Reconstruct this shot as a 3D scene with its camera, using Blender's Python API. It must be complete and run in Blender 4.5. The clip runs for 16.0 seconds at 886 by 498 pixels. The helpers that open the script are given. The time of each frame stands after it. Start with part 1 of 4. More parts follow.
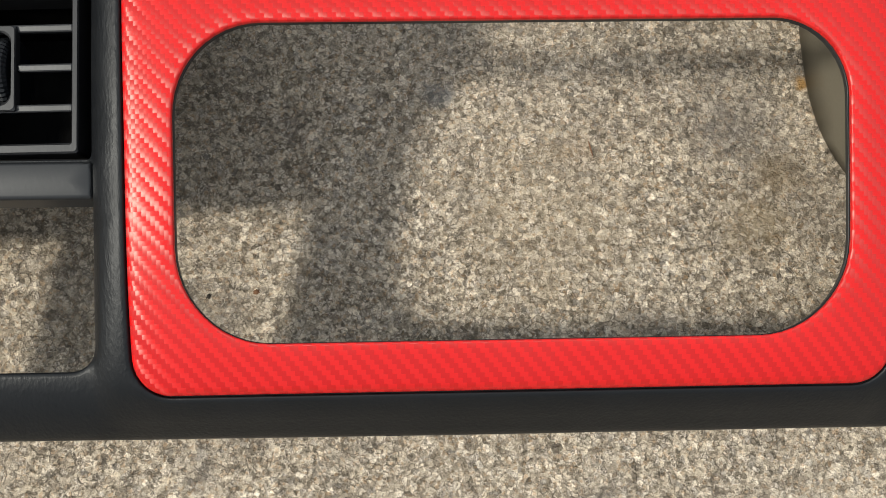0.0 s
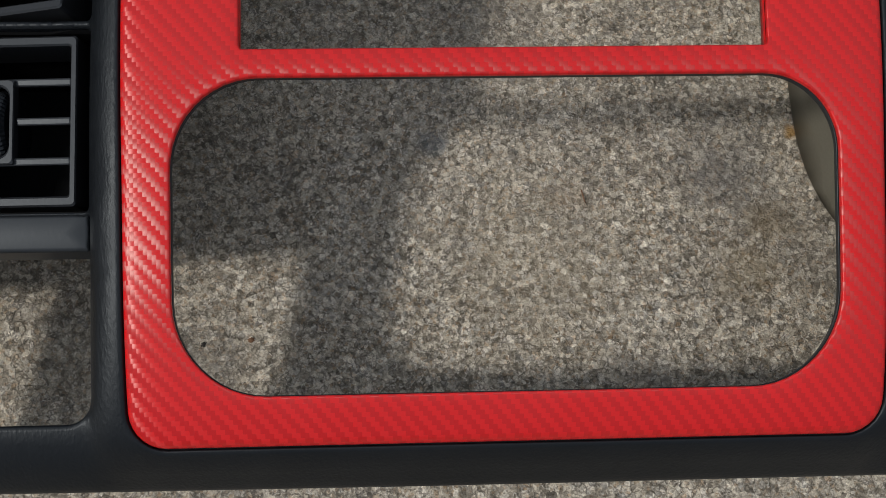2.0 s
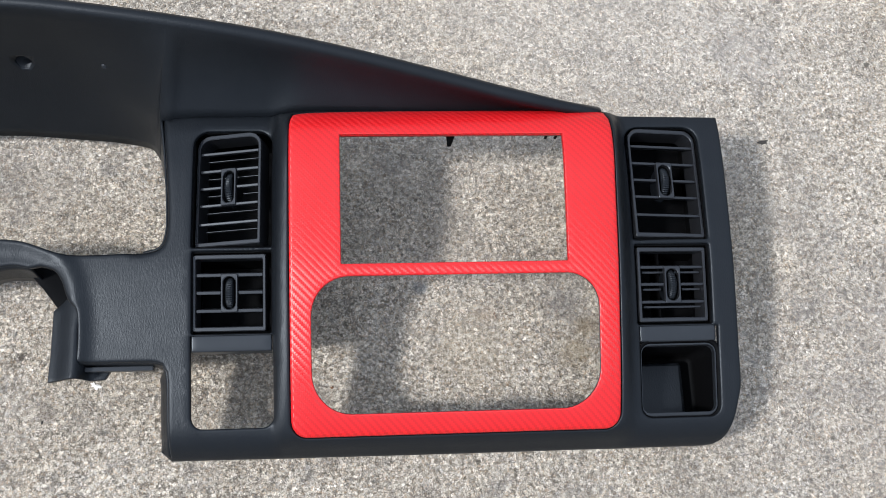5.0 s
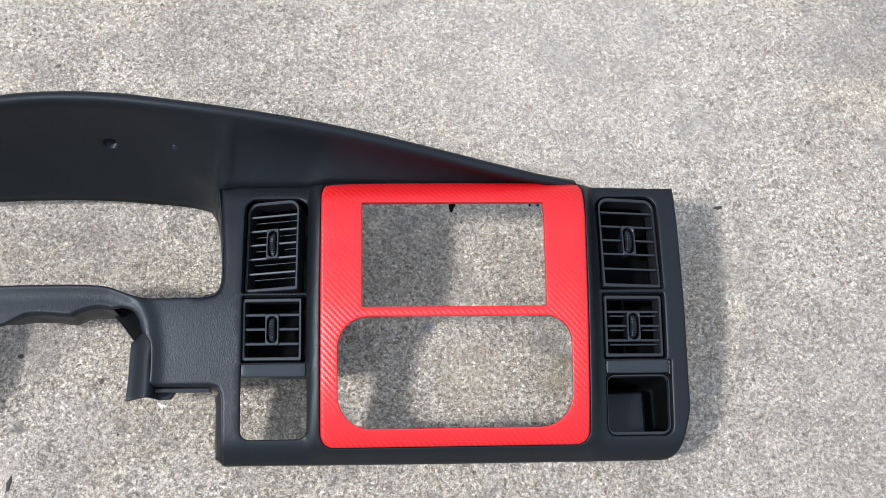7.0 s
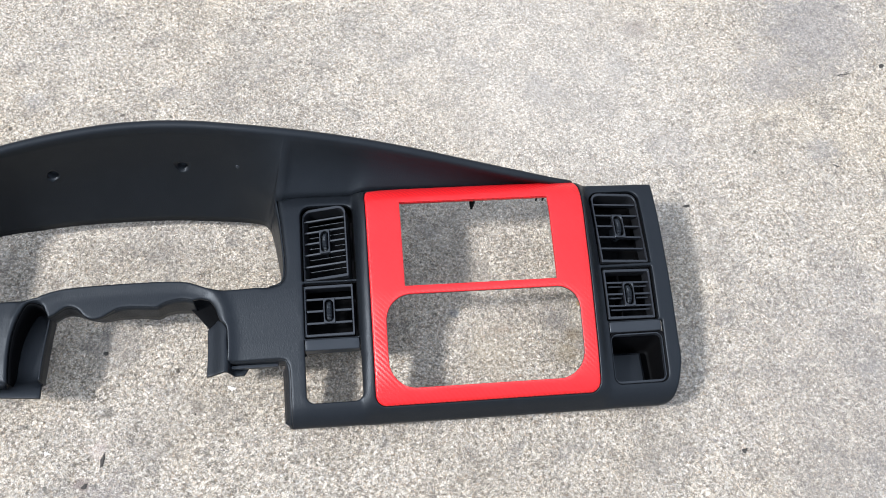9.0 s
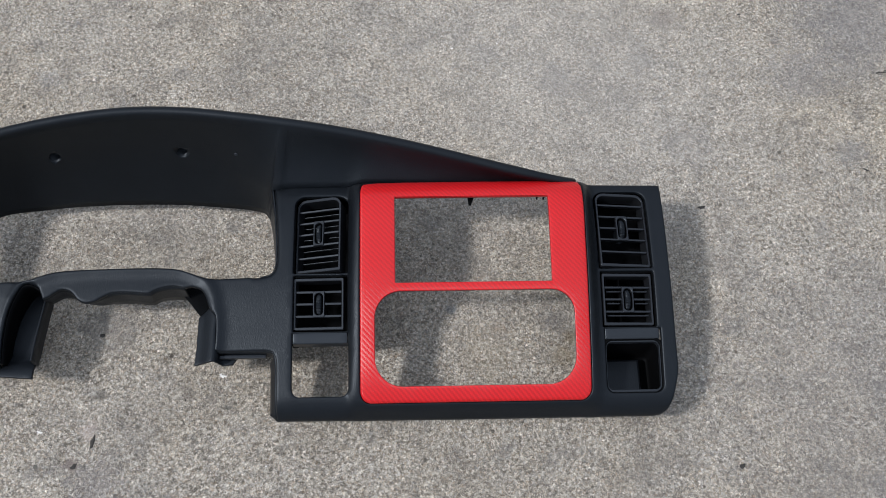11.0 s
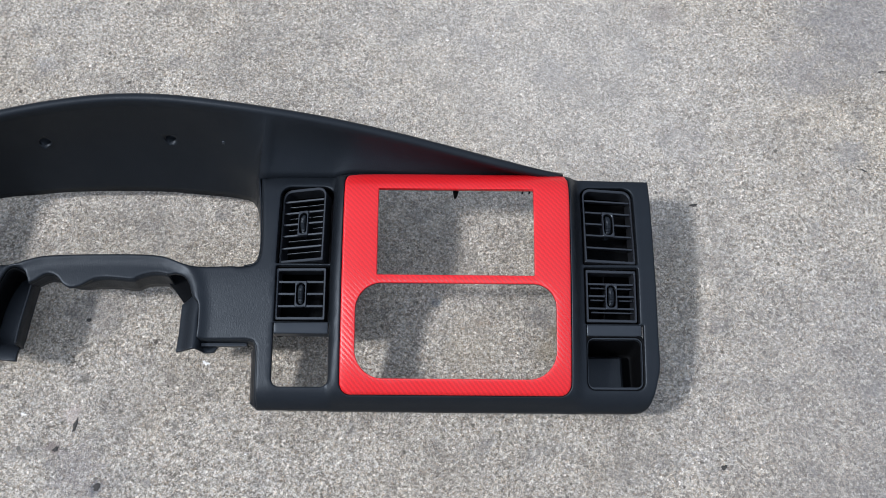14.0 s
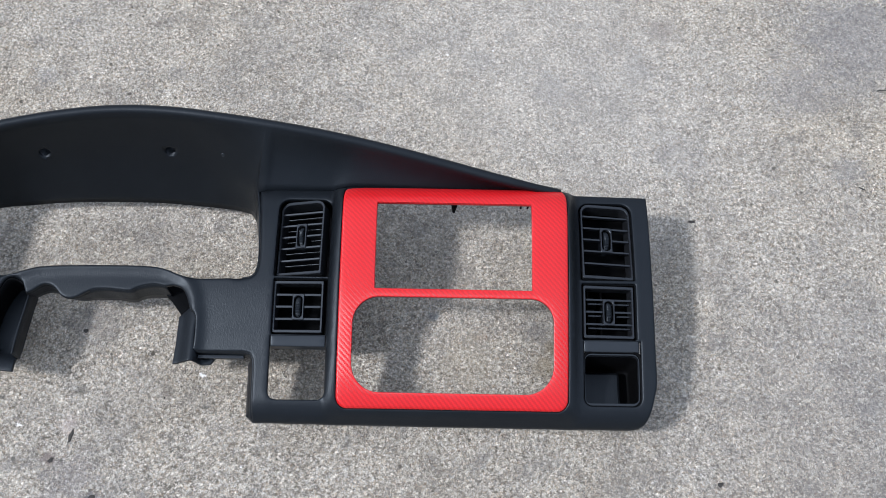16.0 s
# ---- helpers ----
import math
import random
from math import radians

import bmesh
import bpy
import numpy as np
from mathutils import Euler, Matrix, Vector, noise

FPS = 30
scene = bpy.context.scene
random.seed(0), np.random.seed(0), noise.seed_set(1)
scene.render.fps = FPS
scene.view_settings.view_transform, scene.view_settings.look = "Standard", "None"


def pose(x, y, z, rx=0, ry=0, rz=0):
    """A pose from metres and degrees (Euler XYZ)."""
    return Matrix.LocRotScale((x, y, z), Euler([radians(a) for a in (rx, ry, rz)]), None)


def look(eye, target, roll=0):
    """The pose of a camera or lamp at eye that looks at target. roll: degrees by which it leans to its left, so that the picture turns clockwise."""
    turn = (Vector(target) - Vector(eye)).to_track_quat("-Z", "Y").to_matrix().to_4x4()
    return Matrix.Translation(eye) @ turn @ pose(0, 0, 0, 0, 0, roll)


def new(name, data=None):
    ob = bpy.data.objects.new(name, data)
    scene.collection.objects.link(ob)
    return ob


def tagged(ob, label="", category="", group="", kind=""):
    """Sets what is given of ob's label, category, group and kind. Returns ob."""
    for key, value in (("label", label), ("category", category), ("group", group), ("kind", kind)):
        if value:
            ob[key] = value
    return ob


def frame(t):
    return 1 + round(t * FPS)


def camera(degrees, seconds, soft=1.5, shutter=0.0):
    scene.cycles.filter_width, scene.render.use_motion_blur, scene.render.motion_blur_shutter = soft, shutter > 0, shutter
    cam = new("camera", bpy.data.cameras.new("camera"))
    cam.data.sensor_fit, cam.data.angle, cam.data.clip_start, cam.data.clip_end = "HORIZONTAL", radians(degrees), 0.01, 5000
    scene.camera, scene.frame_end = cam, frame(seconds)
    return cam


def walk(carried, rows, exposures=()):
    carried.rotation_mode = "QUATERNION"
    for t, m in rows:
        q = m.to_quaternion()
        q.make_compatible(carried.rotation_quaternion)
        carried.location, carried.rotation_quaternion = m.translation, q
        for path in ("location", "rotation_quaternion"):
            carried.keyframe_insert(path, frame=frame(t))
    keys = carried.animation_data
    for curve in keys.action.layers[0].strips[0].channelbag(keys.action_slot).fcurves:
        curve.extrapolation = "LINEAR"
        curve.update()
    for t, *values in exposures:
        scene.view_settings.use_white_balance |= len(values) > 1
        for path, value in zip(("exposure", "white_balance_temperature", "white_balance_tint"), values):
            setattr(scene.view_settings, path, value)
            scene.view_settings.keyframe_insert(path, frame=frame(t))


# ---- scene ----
from mathutils.bvhtree import BVHTree

cam = camera(48.5, 16.0, soft=0.9)
# seconds, eye, and the turn of the camera in degrees
ROWS = [
    (0.0, -0.0093, 0.0040, 0.4095, 12.73, -1.17, -1.18),
    (0.5, -0.0070, -0.0005, 0.3965, 13.57, -1.25, -0.87),
    (1.0, -0.0113, 0.0042, 0.4014, 14.41, -1.22, -0.71),
    (1.5, -0.0109, 0.0111, 0.4149, 14.45, -2.01, -0.97),
    (2.0, -0.0114, 0.0115, 0.4140, 14.38, -1.76, -1.41),
    (2.5, -0.0104, 0.0101, 0.4165, 14.47, -1.85, -1.53),
    (3.0, -0.0051, 0.0082, 0.4320, 14.67, -2.48, -1.81),
    (3.5, -0.0143, 0.0022, 0.5431, 16.08, -2.71, -2.55),
    (4.0, -0.0316, -0.0055, 0.7158, 15.64, -3.23, -3.10),
    (4.2, -0.0434, -0.0139, 0.7801, 16.18, -3.89, -2.75),
    (6.3, -0.0544, -0.0518, 0.8812, 15.42, -4.81, -1.99),
    (6.5, -0.0532, -0.0455, 0.8937, 15.45, -4.95, -2.32),
    (7.0, -0.0406, -0.0913, 1.0305, 18.63, -2.88, -1.26),
    (7.5, -0.0313, -0.1734, 1.1088, 20.77, -2.24, 1.00),
    (8.0, -0.0992, -0.2690, 1.1329, 23.63, -2.57, -3.31),
    (8.5, -0.1283, -0.2878, 1.1499, 24.45, -1.61, -3.57),
    (9.0, -0.1494, -0.2918, 1.1515, 25.84, -4.60, -5.34),
    (9.2, -0.1556, -0.3009, 1.1547, 26.22, -4.70, -5.30),
    (11.3, -0.0282, -0.2497, 1.1513, 23.36, -0.52, -0.10),
    (11.5, -0.0145, -0.2514, 1.1481, 23.57, 0.01, 0.61),
    (12.0, -0.0039, -0.2529, 1.1439, 23.04, 0.13, 0.36),
    (12.5, -0.0019, -0.2544, 1.1531, 23.12, 0.09, 0.52),
    (13.0, -0.0047, -0.2519, 1.1486, 22.89, -0.13, 0.41),
    (13.5, -0.0045, -0.2465, 1.1497, 22.70, -0.26, 0.64),
    (14.0, 0.0007, -0.2505, 1.1507, 23.01, -0.55, 0.34),
    (14.5, 0.0002, -0.2597, 1.1521, 23.53, -0.50, 0.43),
    (15.0, -0.0003, -0.2557, 1.1551, 23.51, -0.44, 0.22),
    (15.5, -0.0009, -0.2551, 1.1542, 23.52, -0.62, 0.06),
    (16.0, 0.0026, -0.2493, 1.1516, 23.76, -0.79, 0.84),
]
EXPOSURES = [(0, 0.21, 7600, 10), (0.5, 0.19, 7350, 10), (1.0, -0.17, 7350, 10), (1.5, -0.64, 6900, 10), (2.0, -0.49, 6750, 10), (2.5, -0.19, 6650, 10), (3.0, 0.12, 6350, 11), (3.5, 0.48, 6250, 11), (4.0, 0.53, 6250, 12),
             (6.5, 0.60, 6050, 12), (7.5, 0.70, 6050, 12), (8.0, 0.71, 6000, 12), (8.5, 0.91, 6000, 12), (9.2, 0.81, 6150, 12), (11.3, -0.08, 6050, 12), (12.0, 0.21, 5880, 12), (16, 0.32, 5830, 12)]
walk(cam, [(t, pose(x, y, z, rx, ry, rz)) for t, x, y, z, rx, ry, rz in ROWS], EXPOSURES)

# ---- world, sun ----
# The sun stands to the left of the bezel, a little behind the camera, veiled by thin cloud.
SUN_WAY = Vector((-0.84, -0.23, 1.0)).normalized()
world = bpy.data.worlds.new("sky")
scene.world = world
world.use_nodes = True
wn = world.node_tree
sky = wn.nodes.new("ShaderNodeTexSky")
sky.sky_type = "NISHITA"
sky.sun_disc = False
sky.sun_elevation = math.asin(SUN_WAY.z)
sky.sun_rotation = math.atan2(SUN_WAY.x, SUN_WAY.y)
sky.air_density, sky.dust_density, sky.ozone_density = 1.0, 1.2, 1.0
wn.nodes["Background"].inputs["Strength"].default_value = 0.162
# thin cloud makes the sky paler, and brightest overhead
pale = wn.nodes.new("ShaderNodeHueSaturation")
pale.inputs["Saturation"].default_value = 0.45
wn.links.new(sky.outputs["Color"], pale.inputs["Color"])
way_up = wn.nodes.new("ShaderNodeTexCoord")
apart = wn.nodes.new("ShaderNodeSeparateXYZ")
wn.links.new(way_up.outputs["Generated"], apart.inputs[0])
climb = wn.nodes.new("ShaderNodeMapRange")
climb.inputs["To Min"].default_value, climb.inputs["To Max"].default_value = 0.12, 1.0
wn.links.new(apart.outputs["Z"], climb.inputs["Value"])
cloud = wn.nodes.new("ShaderNodeMix")
cloud.data_type = "RGBA"
cloud.inputs[6].default_value, cloud.inputs[7].default_value = (0, 0, 0, 1), (5.1, 5.4, 5.9, 1)
wn.links.new(climb.outputs[0], cloud.inputs[0])
veil = wn.nodes.new("ShaderNodeMix")
veil.data_type = "RGBA"
veil.inputs[0].default_value = 0.82
wn.links.new(pale.outputs["Color"], veil.inputs[6])
wn.links.new(cloud.outputs[2], veil.inputs[7])
wn.links.new(veil.outputs[2], wn.nodes["Background"].inputs["Color"])
sun = new("sun", bpy.data.lights.new("sun", "SUN"))
sun.data.energy, sun.data.angle, sun.data.color = 2.45, radians(6.5), (1.0, 0.95, 0.88)
sun.matrix_world = look(SUN_WAY * 20, (0, 0, 0))


# ---- materials ----
class Nodes:
    """A small helper to write node trees as sums."""

    def __init__(self, name):
        self.mat = bpy.data.materials.new(name)
        self.mat.use_nodes = True
        self.tree = self.mat.node_tree
        self.bsdf = self.tree.nodes["Principled BSDF"]

    def add(self, kind, **values):
        n = self.tree.nodes.new(kind)
        for k, v in values.items():
            n.inputs[k.replace("_", " ")].default_value = v
        return n

    def link(self, a, b):
        self.tree.links.new(a, b)

    def math(self, op, a, b=None):
        n = self.tree.nodes.new("ShaderNodeMath")
        n.operation = op
        for i, v in enumerate((a, b)):
            if v is None:
                continue
            if isinstance(v, (int, float)):
                n.inputs[i].default_value = v
            else:
                self.link(v, n.inputs[i])
        return n.outputs[0]

    def mix(self, fac, a, b, mode="MIX"):
        n = self.tree.nodes.new("ShaderNodeMix")
        n.data_type, n.blend_type = "RGBA", mode
        for i, v in ((0, fac), (6, a), (7, b)):
            if isinstance(v, (int, float)):
                n.inputs[i].default_value = v
            elif isinstance(v, tuple):
                n.inputs[i].default_value = (*v, 1)
            else:
                self.link(v, n.inputs[i])
        return n.outputs[2]

    def ramp(self, fac, stops):
        n = self.tree.nodes.new("ShaderNodeValToRGB")
        e = n.color_ramp.elements
        while len(e) < len(stops):
            e.new(0.5)
        for el, (p, c) in zip(e, stops):
            el.position = p
            el.color = (*c, 1) if isinstance(c, tuple) else (c, c, c, 1)
        self.link(fac, n.inputs[0])
        return n.outputs[0]

    def place(self):
        return self.tree.nodes.new("ShaderNodeTexCoord").outputs["Object"]

    def noise(self, scale, detail=4.0, rough=0.55, vec=None):
        n = self.add("ShaderNodeTexNoise", Scale=scale, Detail=detail, Roughness=rough)
        self.link(vec or self.place(), n.inputs["Vector"])
        return n.outputs["Fac"]

    def voronoi(self, scale, feature="F1", out="Distance", vec=None, random=1.0):
        n = self.add("ShaderNodeTexVoronoi", Scale=scale, Randomness=random)
        n.feature = feature
        self.link(vec or self.place(), n.inputs["Vector"])
        return n.outputs[out]

    def bump(self, height, strength, distance, under=None):
        n = self.add("ShaderNodeBump", Strength=strength, Distance=distance)
        self.link(height, n.inputs["Height"])
        if under is not None:
            self.link(under, n.inputs["Normal"])
        return n.outputs[0]

    def put(self, **values):
        for k, v in values.items():
            s = self.bsdf.inputs[k.replace("_", " ")]
            if isinstance(v, (int, float)):
                s.default_value = v
            elif isinstance(v, tuple):
                s.default_value = (*v, 1)
            else:
                self.link(v, s)
        return self.mat


# stains on the pavement, and two broad patches of tone at the end: centre, radius, colour, strength
STAINS_AND_SHADE = [((0.129, 0.152), 0.027, (0.14, 0.14, 0.145), 0.50), ((0.001, 0.166), 0.008, (0.15, 0.18, 0.21), 0.5), ((0.148, 0.127), 0.013, (0.24, 0.19, 0.12), 0.5), ((0.137, 0.106), 0.017, (0.26, 0.21, 0.13), 0.45),
          ((0.163, 0.169), 0.004, (0.38, 0.21, 0.05), 0.8), ((0.60, 0.59), 0.11, (0.205, 0.20, 0.205), 0.50), ((0.50, 0.51), 0.06, (0.235, 0.225, 0.222), 0.45), ((0.16, 0.50), 0.034, (0.225, 0.215, 0.208), 0.40),
          ((0.318, 0.603), 0.030, (0.21, 0.185, 0.165), 0.55), ((0.277, 0.541), 0.035, (0.24, 0.235, 0.23), 0.30), ((0.057, 0.549), 0.030, (0.24, 0.23, 0.22), 0.32), ((0.551, 0.382), 0.030, (0.20, 0.20, 0.20), 0.45),
          ((0.334, 0.393), 0.045, (0.25, 0.24, 0.235), 0.30), ((-0.538, 0.506), 0.022, (0.25, 0.25, 0.255), 0.35), ((-0.359, 0.517), 0.018, (0.21, 0.20, 0.19), 0.40),
          ((-0.41, 0.151), 0.045, (0.17, 0.165, 0.16), 0.45), ((-0.419, 0.064), 0.008, (0.14, 0.13, 0.115), 0.75), ((-0.443, -0.018), 0.010, (0.18, 0.145, 0.13), 0.75), ((-0.415, -0.045), 0.045, (0.22, 0.205, 0.205), 0.40),
          ((-0.390, -0.064), 0.011, (0.13, 0.135, 0.15), 0.75), ((-0.329, -0.059), 0.008, (0.15, 0.145, 0.14), 0.6), ((-0.316, 0.062), 0.009, (0.17, 0.15, 0.125), 0.55), ((-0.429, 0.021), 0.014, (0.45, 0.38, 0.35), 0.5),
          ((0.06, 0.14), 0.012, (0.26, 0.19, 0.13), 0.25), ((0.045, 0.11), 0.05, (0.44, 0.36, 0.23), 0.15),
          # soft shadow right of the bezel painted darker; paler ground behind it
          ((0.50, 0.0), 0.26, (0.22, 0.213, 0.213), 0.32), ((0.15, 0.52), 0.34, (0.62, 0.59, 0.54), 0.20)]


def concrete_material():
    """Weathered pavement: cement worn down to fine grey, buff and pale sand grains with crooked crevices between them."""
    n = Nodes("washed_concrete")
    p = n.place()
    warp = n.add("ShaderNodeTexNoise", Scale=420.0, Detail=1.0, Roughness=0.5)
    n.link(p, warp.inputs["Vector"])
    shift = n.tree.nodes.new("ShaderNodeVectorMath")
    shift.operation = "MULTIPLY_ADD"
    n.link(warp.outputs["Color"], shift.inputs[0])
    shift.inputs[1].default_value = (0.0016, 0.0016, 0.0)
    n.link(p, shift.inputs[2])
    q = shift.outputs[0]

    def cells(scale, where):
        v = n.add("ShaderNodeTexVoronoi", Scale=scale)
        n.link(where, v.inputs["Vector"])
        sep = n.tree.nodes.new("ShaderNodeSeparateColor")
        n.link(v.outputs["Color"], sep.inputs[0])
        return v, sep

    def facet(v):
        """Each grain's worn face leans its own way."""
        off = n.tree.nodes.new("ShaderNodeVectorMath")
        off.operation = "SUBTRACT"
        n.link(q, off.inputs[0])
        n.link(v.outputs["Position"], off.inputs[1])
        lean = n.tree.nodes.new("ShaderNodeVectorMath")
        lean.operation = "SUBTRACT"
        n.link(v.outputs["Color"], lean.inputs[0])
        lean.inputs[1].default_value = (0.5, 0.5, 0.5)
        dot = n.tree.nodes.new("ShaderNodeVectorMath")
        dot.operation = "DOT_PRODUCT"
        n.link(off.outputs[0], dot.inputs[0])
        n.link(lean.outputs[0], dot.inputs[1])
        return n.math("MULTIPLY", dot.outputs["Value"], v.inputs["Scale"].default_value)

    def squiggle(scale, level, width, where, low, high):
        """Short crooked strokes: broken contour lines of a noise."""
        w = n.math("ABSOLUTE", n.math("SUBTRACT", n.noise(scale, 2.0, 0.55), level))
        w = n.ramp(w, [(0.0, 1.0), (width * 0.4, 1.0), (width, 0.0)])
        return n.math("MULTIPLY", w, n.ramp(n.noise(where, 2.0, 0.6), [(low, 0.0), (high, 1.0)]))
    big, pick = cells(400.0, q)
    small, pick2 = cells(820.0, q)
    grains = n.ramp(pick.outputs[0], [(0.0, (0.110, 0.098, 0.080)), (0.16, (0.300, 0.268, 0.220)), (0.5, (0.500, 0.453, 0.374)), (0.85, (0.640, 0.592, 0.500)), (1.0, (0.86, 0.82, 0.73))])
    fine = n.ramp(pick2.outputs[1], [(0.0, (0.13, 0.115, 0.092)), (0.2, (0.360, 0.325, 0.266)), (0.75, (0.570, 0.524, 0.440)), (1.0, (0.82, 0.785, 0.705))])
    col = n.mix(0.34, grains, fine)
    tan_ = n.ramp(pick2.outputs[2], [(0.0, 0.0), (0.80, 0.0), (0.92, 1.0)])
    col = n.mix(n.math("MULTIPLY", tan_, 0.38), col, (0.47, 0.30, 0.16))
    slate = n.ramp(pick.outputs[1], [(0.0, 0.0), (0.88, 0.0), (0.95, 1.0)])
    col = n.mix(n.math("MULTIPLY", slate, 0.38), col, (0.27, 0.285, 0.30))
    grit = n.noise(1300.0, 3.0, 0.7)
    col = n.mix(1.0, col, n.ramp(grit, [(0.30, 0.78), (0.5, 1.0), (0.70, 1.20)]), "MULTIPLY")
    mottle = n.ramp(n.noise(250.0, 4.0, 0.70), [(0.36, 0.68), (0.5, 1.03), (0.62, 1.28)])
    col = n.mix(1.0, col, mottle, "MULTIPLY")
    patch = n.ramp(n.noise(34.0, 5.0, 0.65), [(0.32, 0.84), (0.5, 1.01), (0.66, 1.12)])
    col = n.mix(1.0, col, patch, "MULTIPLY")
    # the pavement is worn deepest in one broad patch
    sep = n.tree.nodes.new("ShaderNodeSeparateXYZ")
    n.link(p, sep.inputs[0])
    wx = n.math("DIVIDE", n.math("ADD", sep.outputs[0], 0.36), 0.52)
    wy = n.math("DIVIDE", n.math("ADD", sep.outputs[1], 0.10), 0.36)
    far = n.math("SQRT", n.math("ADD", n.math("MULTIPLY", wx, wx), n.math("MULTIPLY", wy, wy)))
    far = n.math("ADD", far, n.math("MULTIPLY", n.math("SUBTRACT", n.noise(5.0, 4.0, 0.6), 0.5), 1.6))
    worn = n.ramp(far, [(0.25, 1.0), (1.0, 0.72)])
    # pale crests and dark crevices, denser in some places
    crowd = n.ramp(n.noise(16.0, 4.0, 0.62), [(0.38, 0.45), (0.60, 1.0)])
    worn = n.math("MULTIPLY", worn, crowd)
    crest = squiggle(190.0, 0.565, 0.050, 260.0, 0.45, 0.53)
    col = n.mix(n.math("MULTIPLY", crest, 0.72), col, (0.84, 0.80, 0.72))
    worm = squiggle(180.0, 0.45, 0.056, 240.0, 0.45, 0.53)
    worm = n.math("MULTIPLY", worm, worn)
    col = n.mix(n.math("MULTIPLY", worm, 0.90), col, (0.095, 0.084, 0.068))
    nook = n.ramp(n.noise(330.0, 5.0, 0.78, q), [(0.0, 1.0), (0.375, 1.0), (0.405, 0.0)])
    nook = n.math("MULTIPLY", nook, n.ramp(n.noise(60.0, 3.0, 0.6), [(0.36, 0.35), (0.56, 1.0)]))
    col = n.mix(n.math("MULTIPLY", nook, 0.80), col, (0.085, 0.074, 0.060))
    rim = n.add("ShaderNodeTexVoronoi", Scale=400.0)
    rim.feature = "DISTANCE_TO_EDGE"
    n.link(q, rim.inputs["Vector"])
    seam = n.ramp(rim.outputs["Distance"], [(0.0, 1.0), (0.07, 0.9), (0.14, 0.0)])
    seam = n.math("MULTIPLY", seam, n.ramp(n.noise(260.0, 3.0, 0.6), [(0.47, 0.0), (0.57, 1.0)]))
    col = n.mix(n.math("MULTIPLY", seam, 0.60), col, (0.085, 0.074, 0.060))
    crack = squiggle(480.0, 0.47, 0.050, 210.0, 0.44, 0.53)
    col = n.mix(n.math("MULTIPLY", n.math("MULTIPLY", crack, crowd), 0.45), col, (0.115, 0.098, 0.076))
    pits = n.ramp(n.noise(120.0, 6.0, 0.74), [(0.0, 1.0), (0.392, 1.0), (0.420, 0.0)])
    pits = n.math("MULTIPLY", pits, worn)
    col = n.mix(n.math("MULTIPLY", pits, 0.80), col, (0.070, 0.065, 0.058))
    chip = n.add("ShaderNodeTexVoronoi", Scale=62.0)
    n.link(q, chip.inputs["Vector"])
    which = n.tree.nodes.new("ShaderNodeSeparateColor")
    n.link(chip.outputs["Color"], which.inputs[0])
    size = n.math("MULTIPLY", n.ramp(which.outputs[0], [(0.35, 0.0), (1.0, 1.0)]), 0.17)
    ragged = n.math("MULTIPLY", n.math("SUBTRACT", n.noise(420.0, 3.0, 0.7), 0.5), 0.22)
    chips = n.math("LESS_THAN", n.math("ADD", chip.outputs["Distance"], ragged), size)
    chips = n.math("MULTIPLY", chips, n.ramp(which.outputs[1], [(0.0, 0.35), (1.0, 0.9)]))
    col = n.mix(chips, col, (0.085, 0.076, 0.064))
    # broad stains and a slow drift between warm and cool cement
    stain = n.ramp(n.noise(6.5, 6.0, 0.65), [(0.0, 0.0), (0.47, 0.0), (0.70, 1.0)])
    col = n.mix(n.math("MULTIPLY", stain, 0.42), col, (0.20, 0.190, 0.178))
    blot = n.ramp(n.noise(24.0, 4.0, 0.6), [(0.0, 0.0), (0.55, 0.0), (0.72, 1.0)])
    col = n.mix(n.math("MULTIPLY", blot, 0.42), col, (0.18, 0.176, 0.17))
    drift = n.ramp(n.noise(3.6, 4.0, 0.55), [(0.36, (0.99, 0.998, 1.01)), (0.5, (1.0, 1.0, 1.0)), (0.64, (1.015, 1.0, 0.97))])
    col = n.mix(1.0, col, drift, "MULTIPLY")
    # ragged stains, and with them the painted soft shade and the broad pale patch
    rag = n.math("MULTIPLY", n.math("SUBTRACT", n.noise(70.0, 5.0, 0.7), 0.5), 2.2)
    for (x, y), r, tint, k in STAINS_AND_SHADE:
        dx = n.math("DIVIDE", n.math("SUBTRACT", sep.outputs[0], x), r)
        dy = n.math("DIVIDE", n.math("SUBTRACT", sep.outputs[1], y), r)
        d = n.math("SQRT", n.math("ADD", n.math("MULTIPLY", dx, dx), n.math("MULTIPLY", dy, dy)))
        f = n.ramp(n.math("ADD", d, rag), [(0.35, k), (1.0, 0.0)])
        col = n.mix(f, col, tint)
    h = n.math("ADD", n.math("MULTIPLY", facet(big), 1.1), n.math("MULTIPLY", facet(small), 0.3))
    h = n.math("ADD", h, n.math("MULTIPLY", grit, 0.5))
    h = n.math("SUBTRACT", n.math("ADD", h, n.math("MULTIPLY", crest, 0.3)), n.math("MULTIPLY", worm, 0.5))
    h = n.math("SUBTRACT", n.math("SUBTRACT", h, n.math("MULTIPLY", nook, 0.6)), n.math("MULTIPLY", pits, 1.0))
    nor = n.bump(h, 0.70, 0.0013)
    nor = n.bump(n.noise(14.0, 4.0), 0.25, 0.012, nor)
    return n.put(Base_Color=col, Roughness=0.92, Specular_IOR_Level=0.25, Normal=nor)


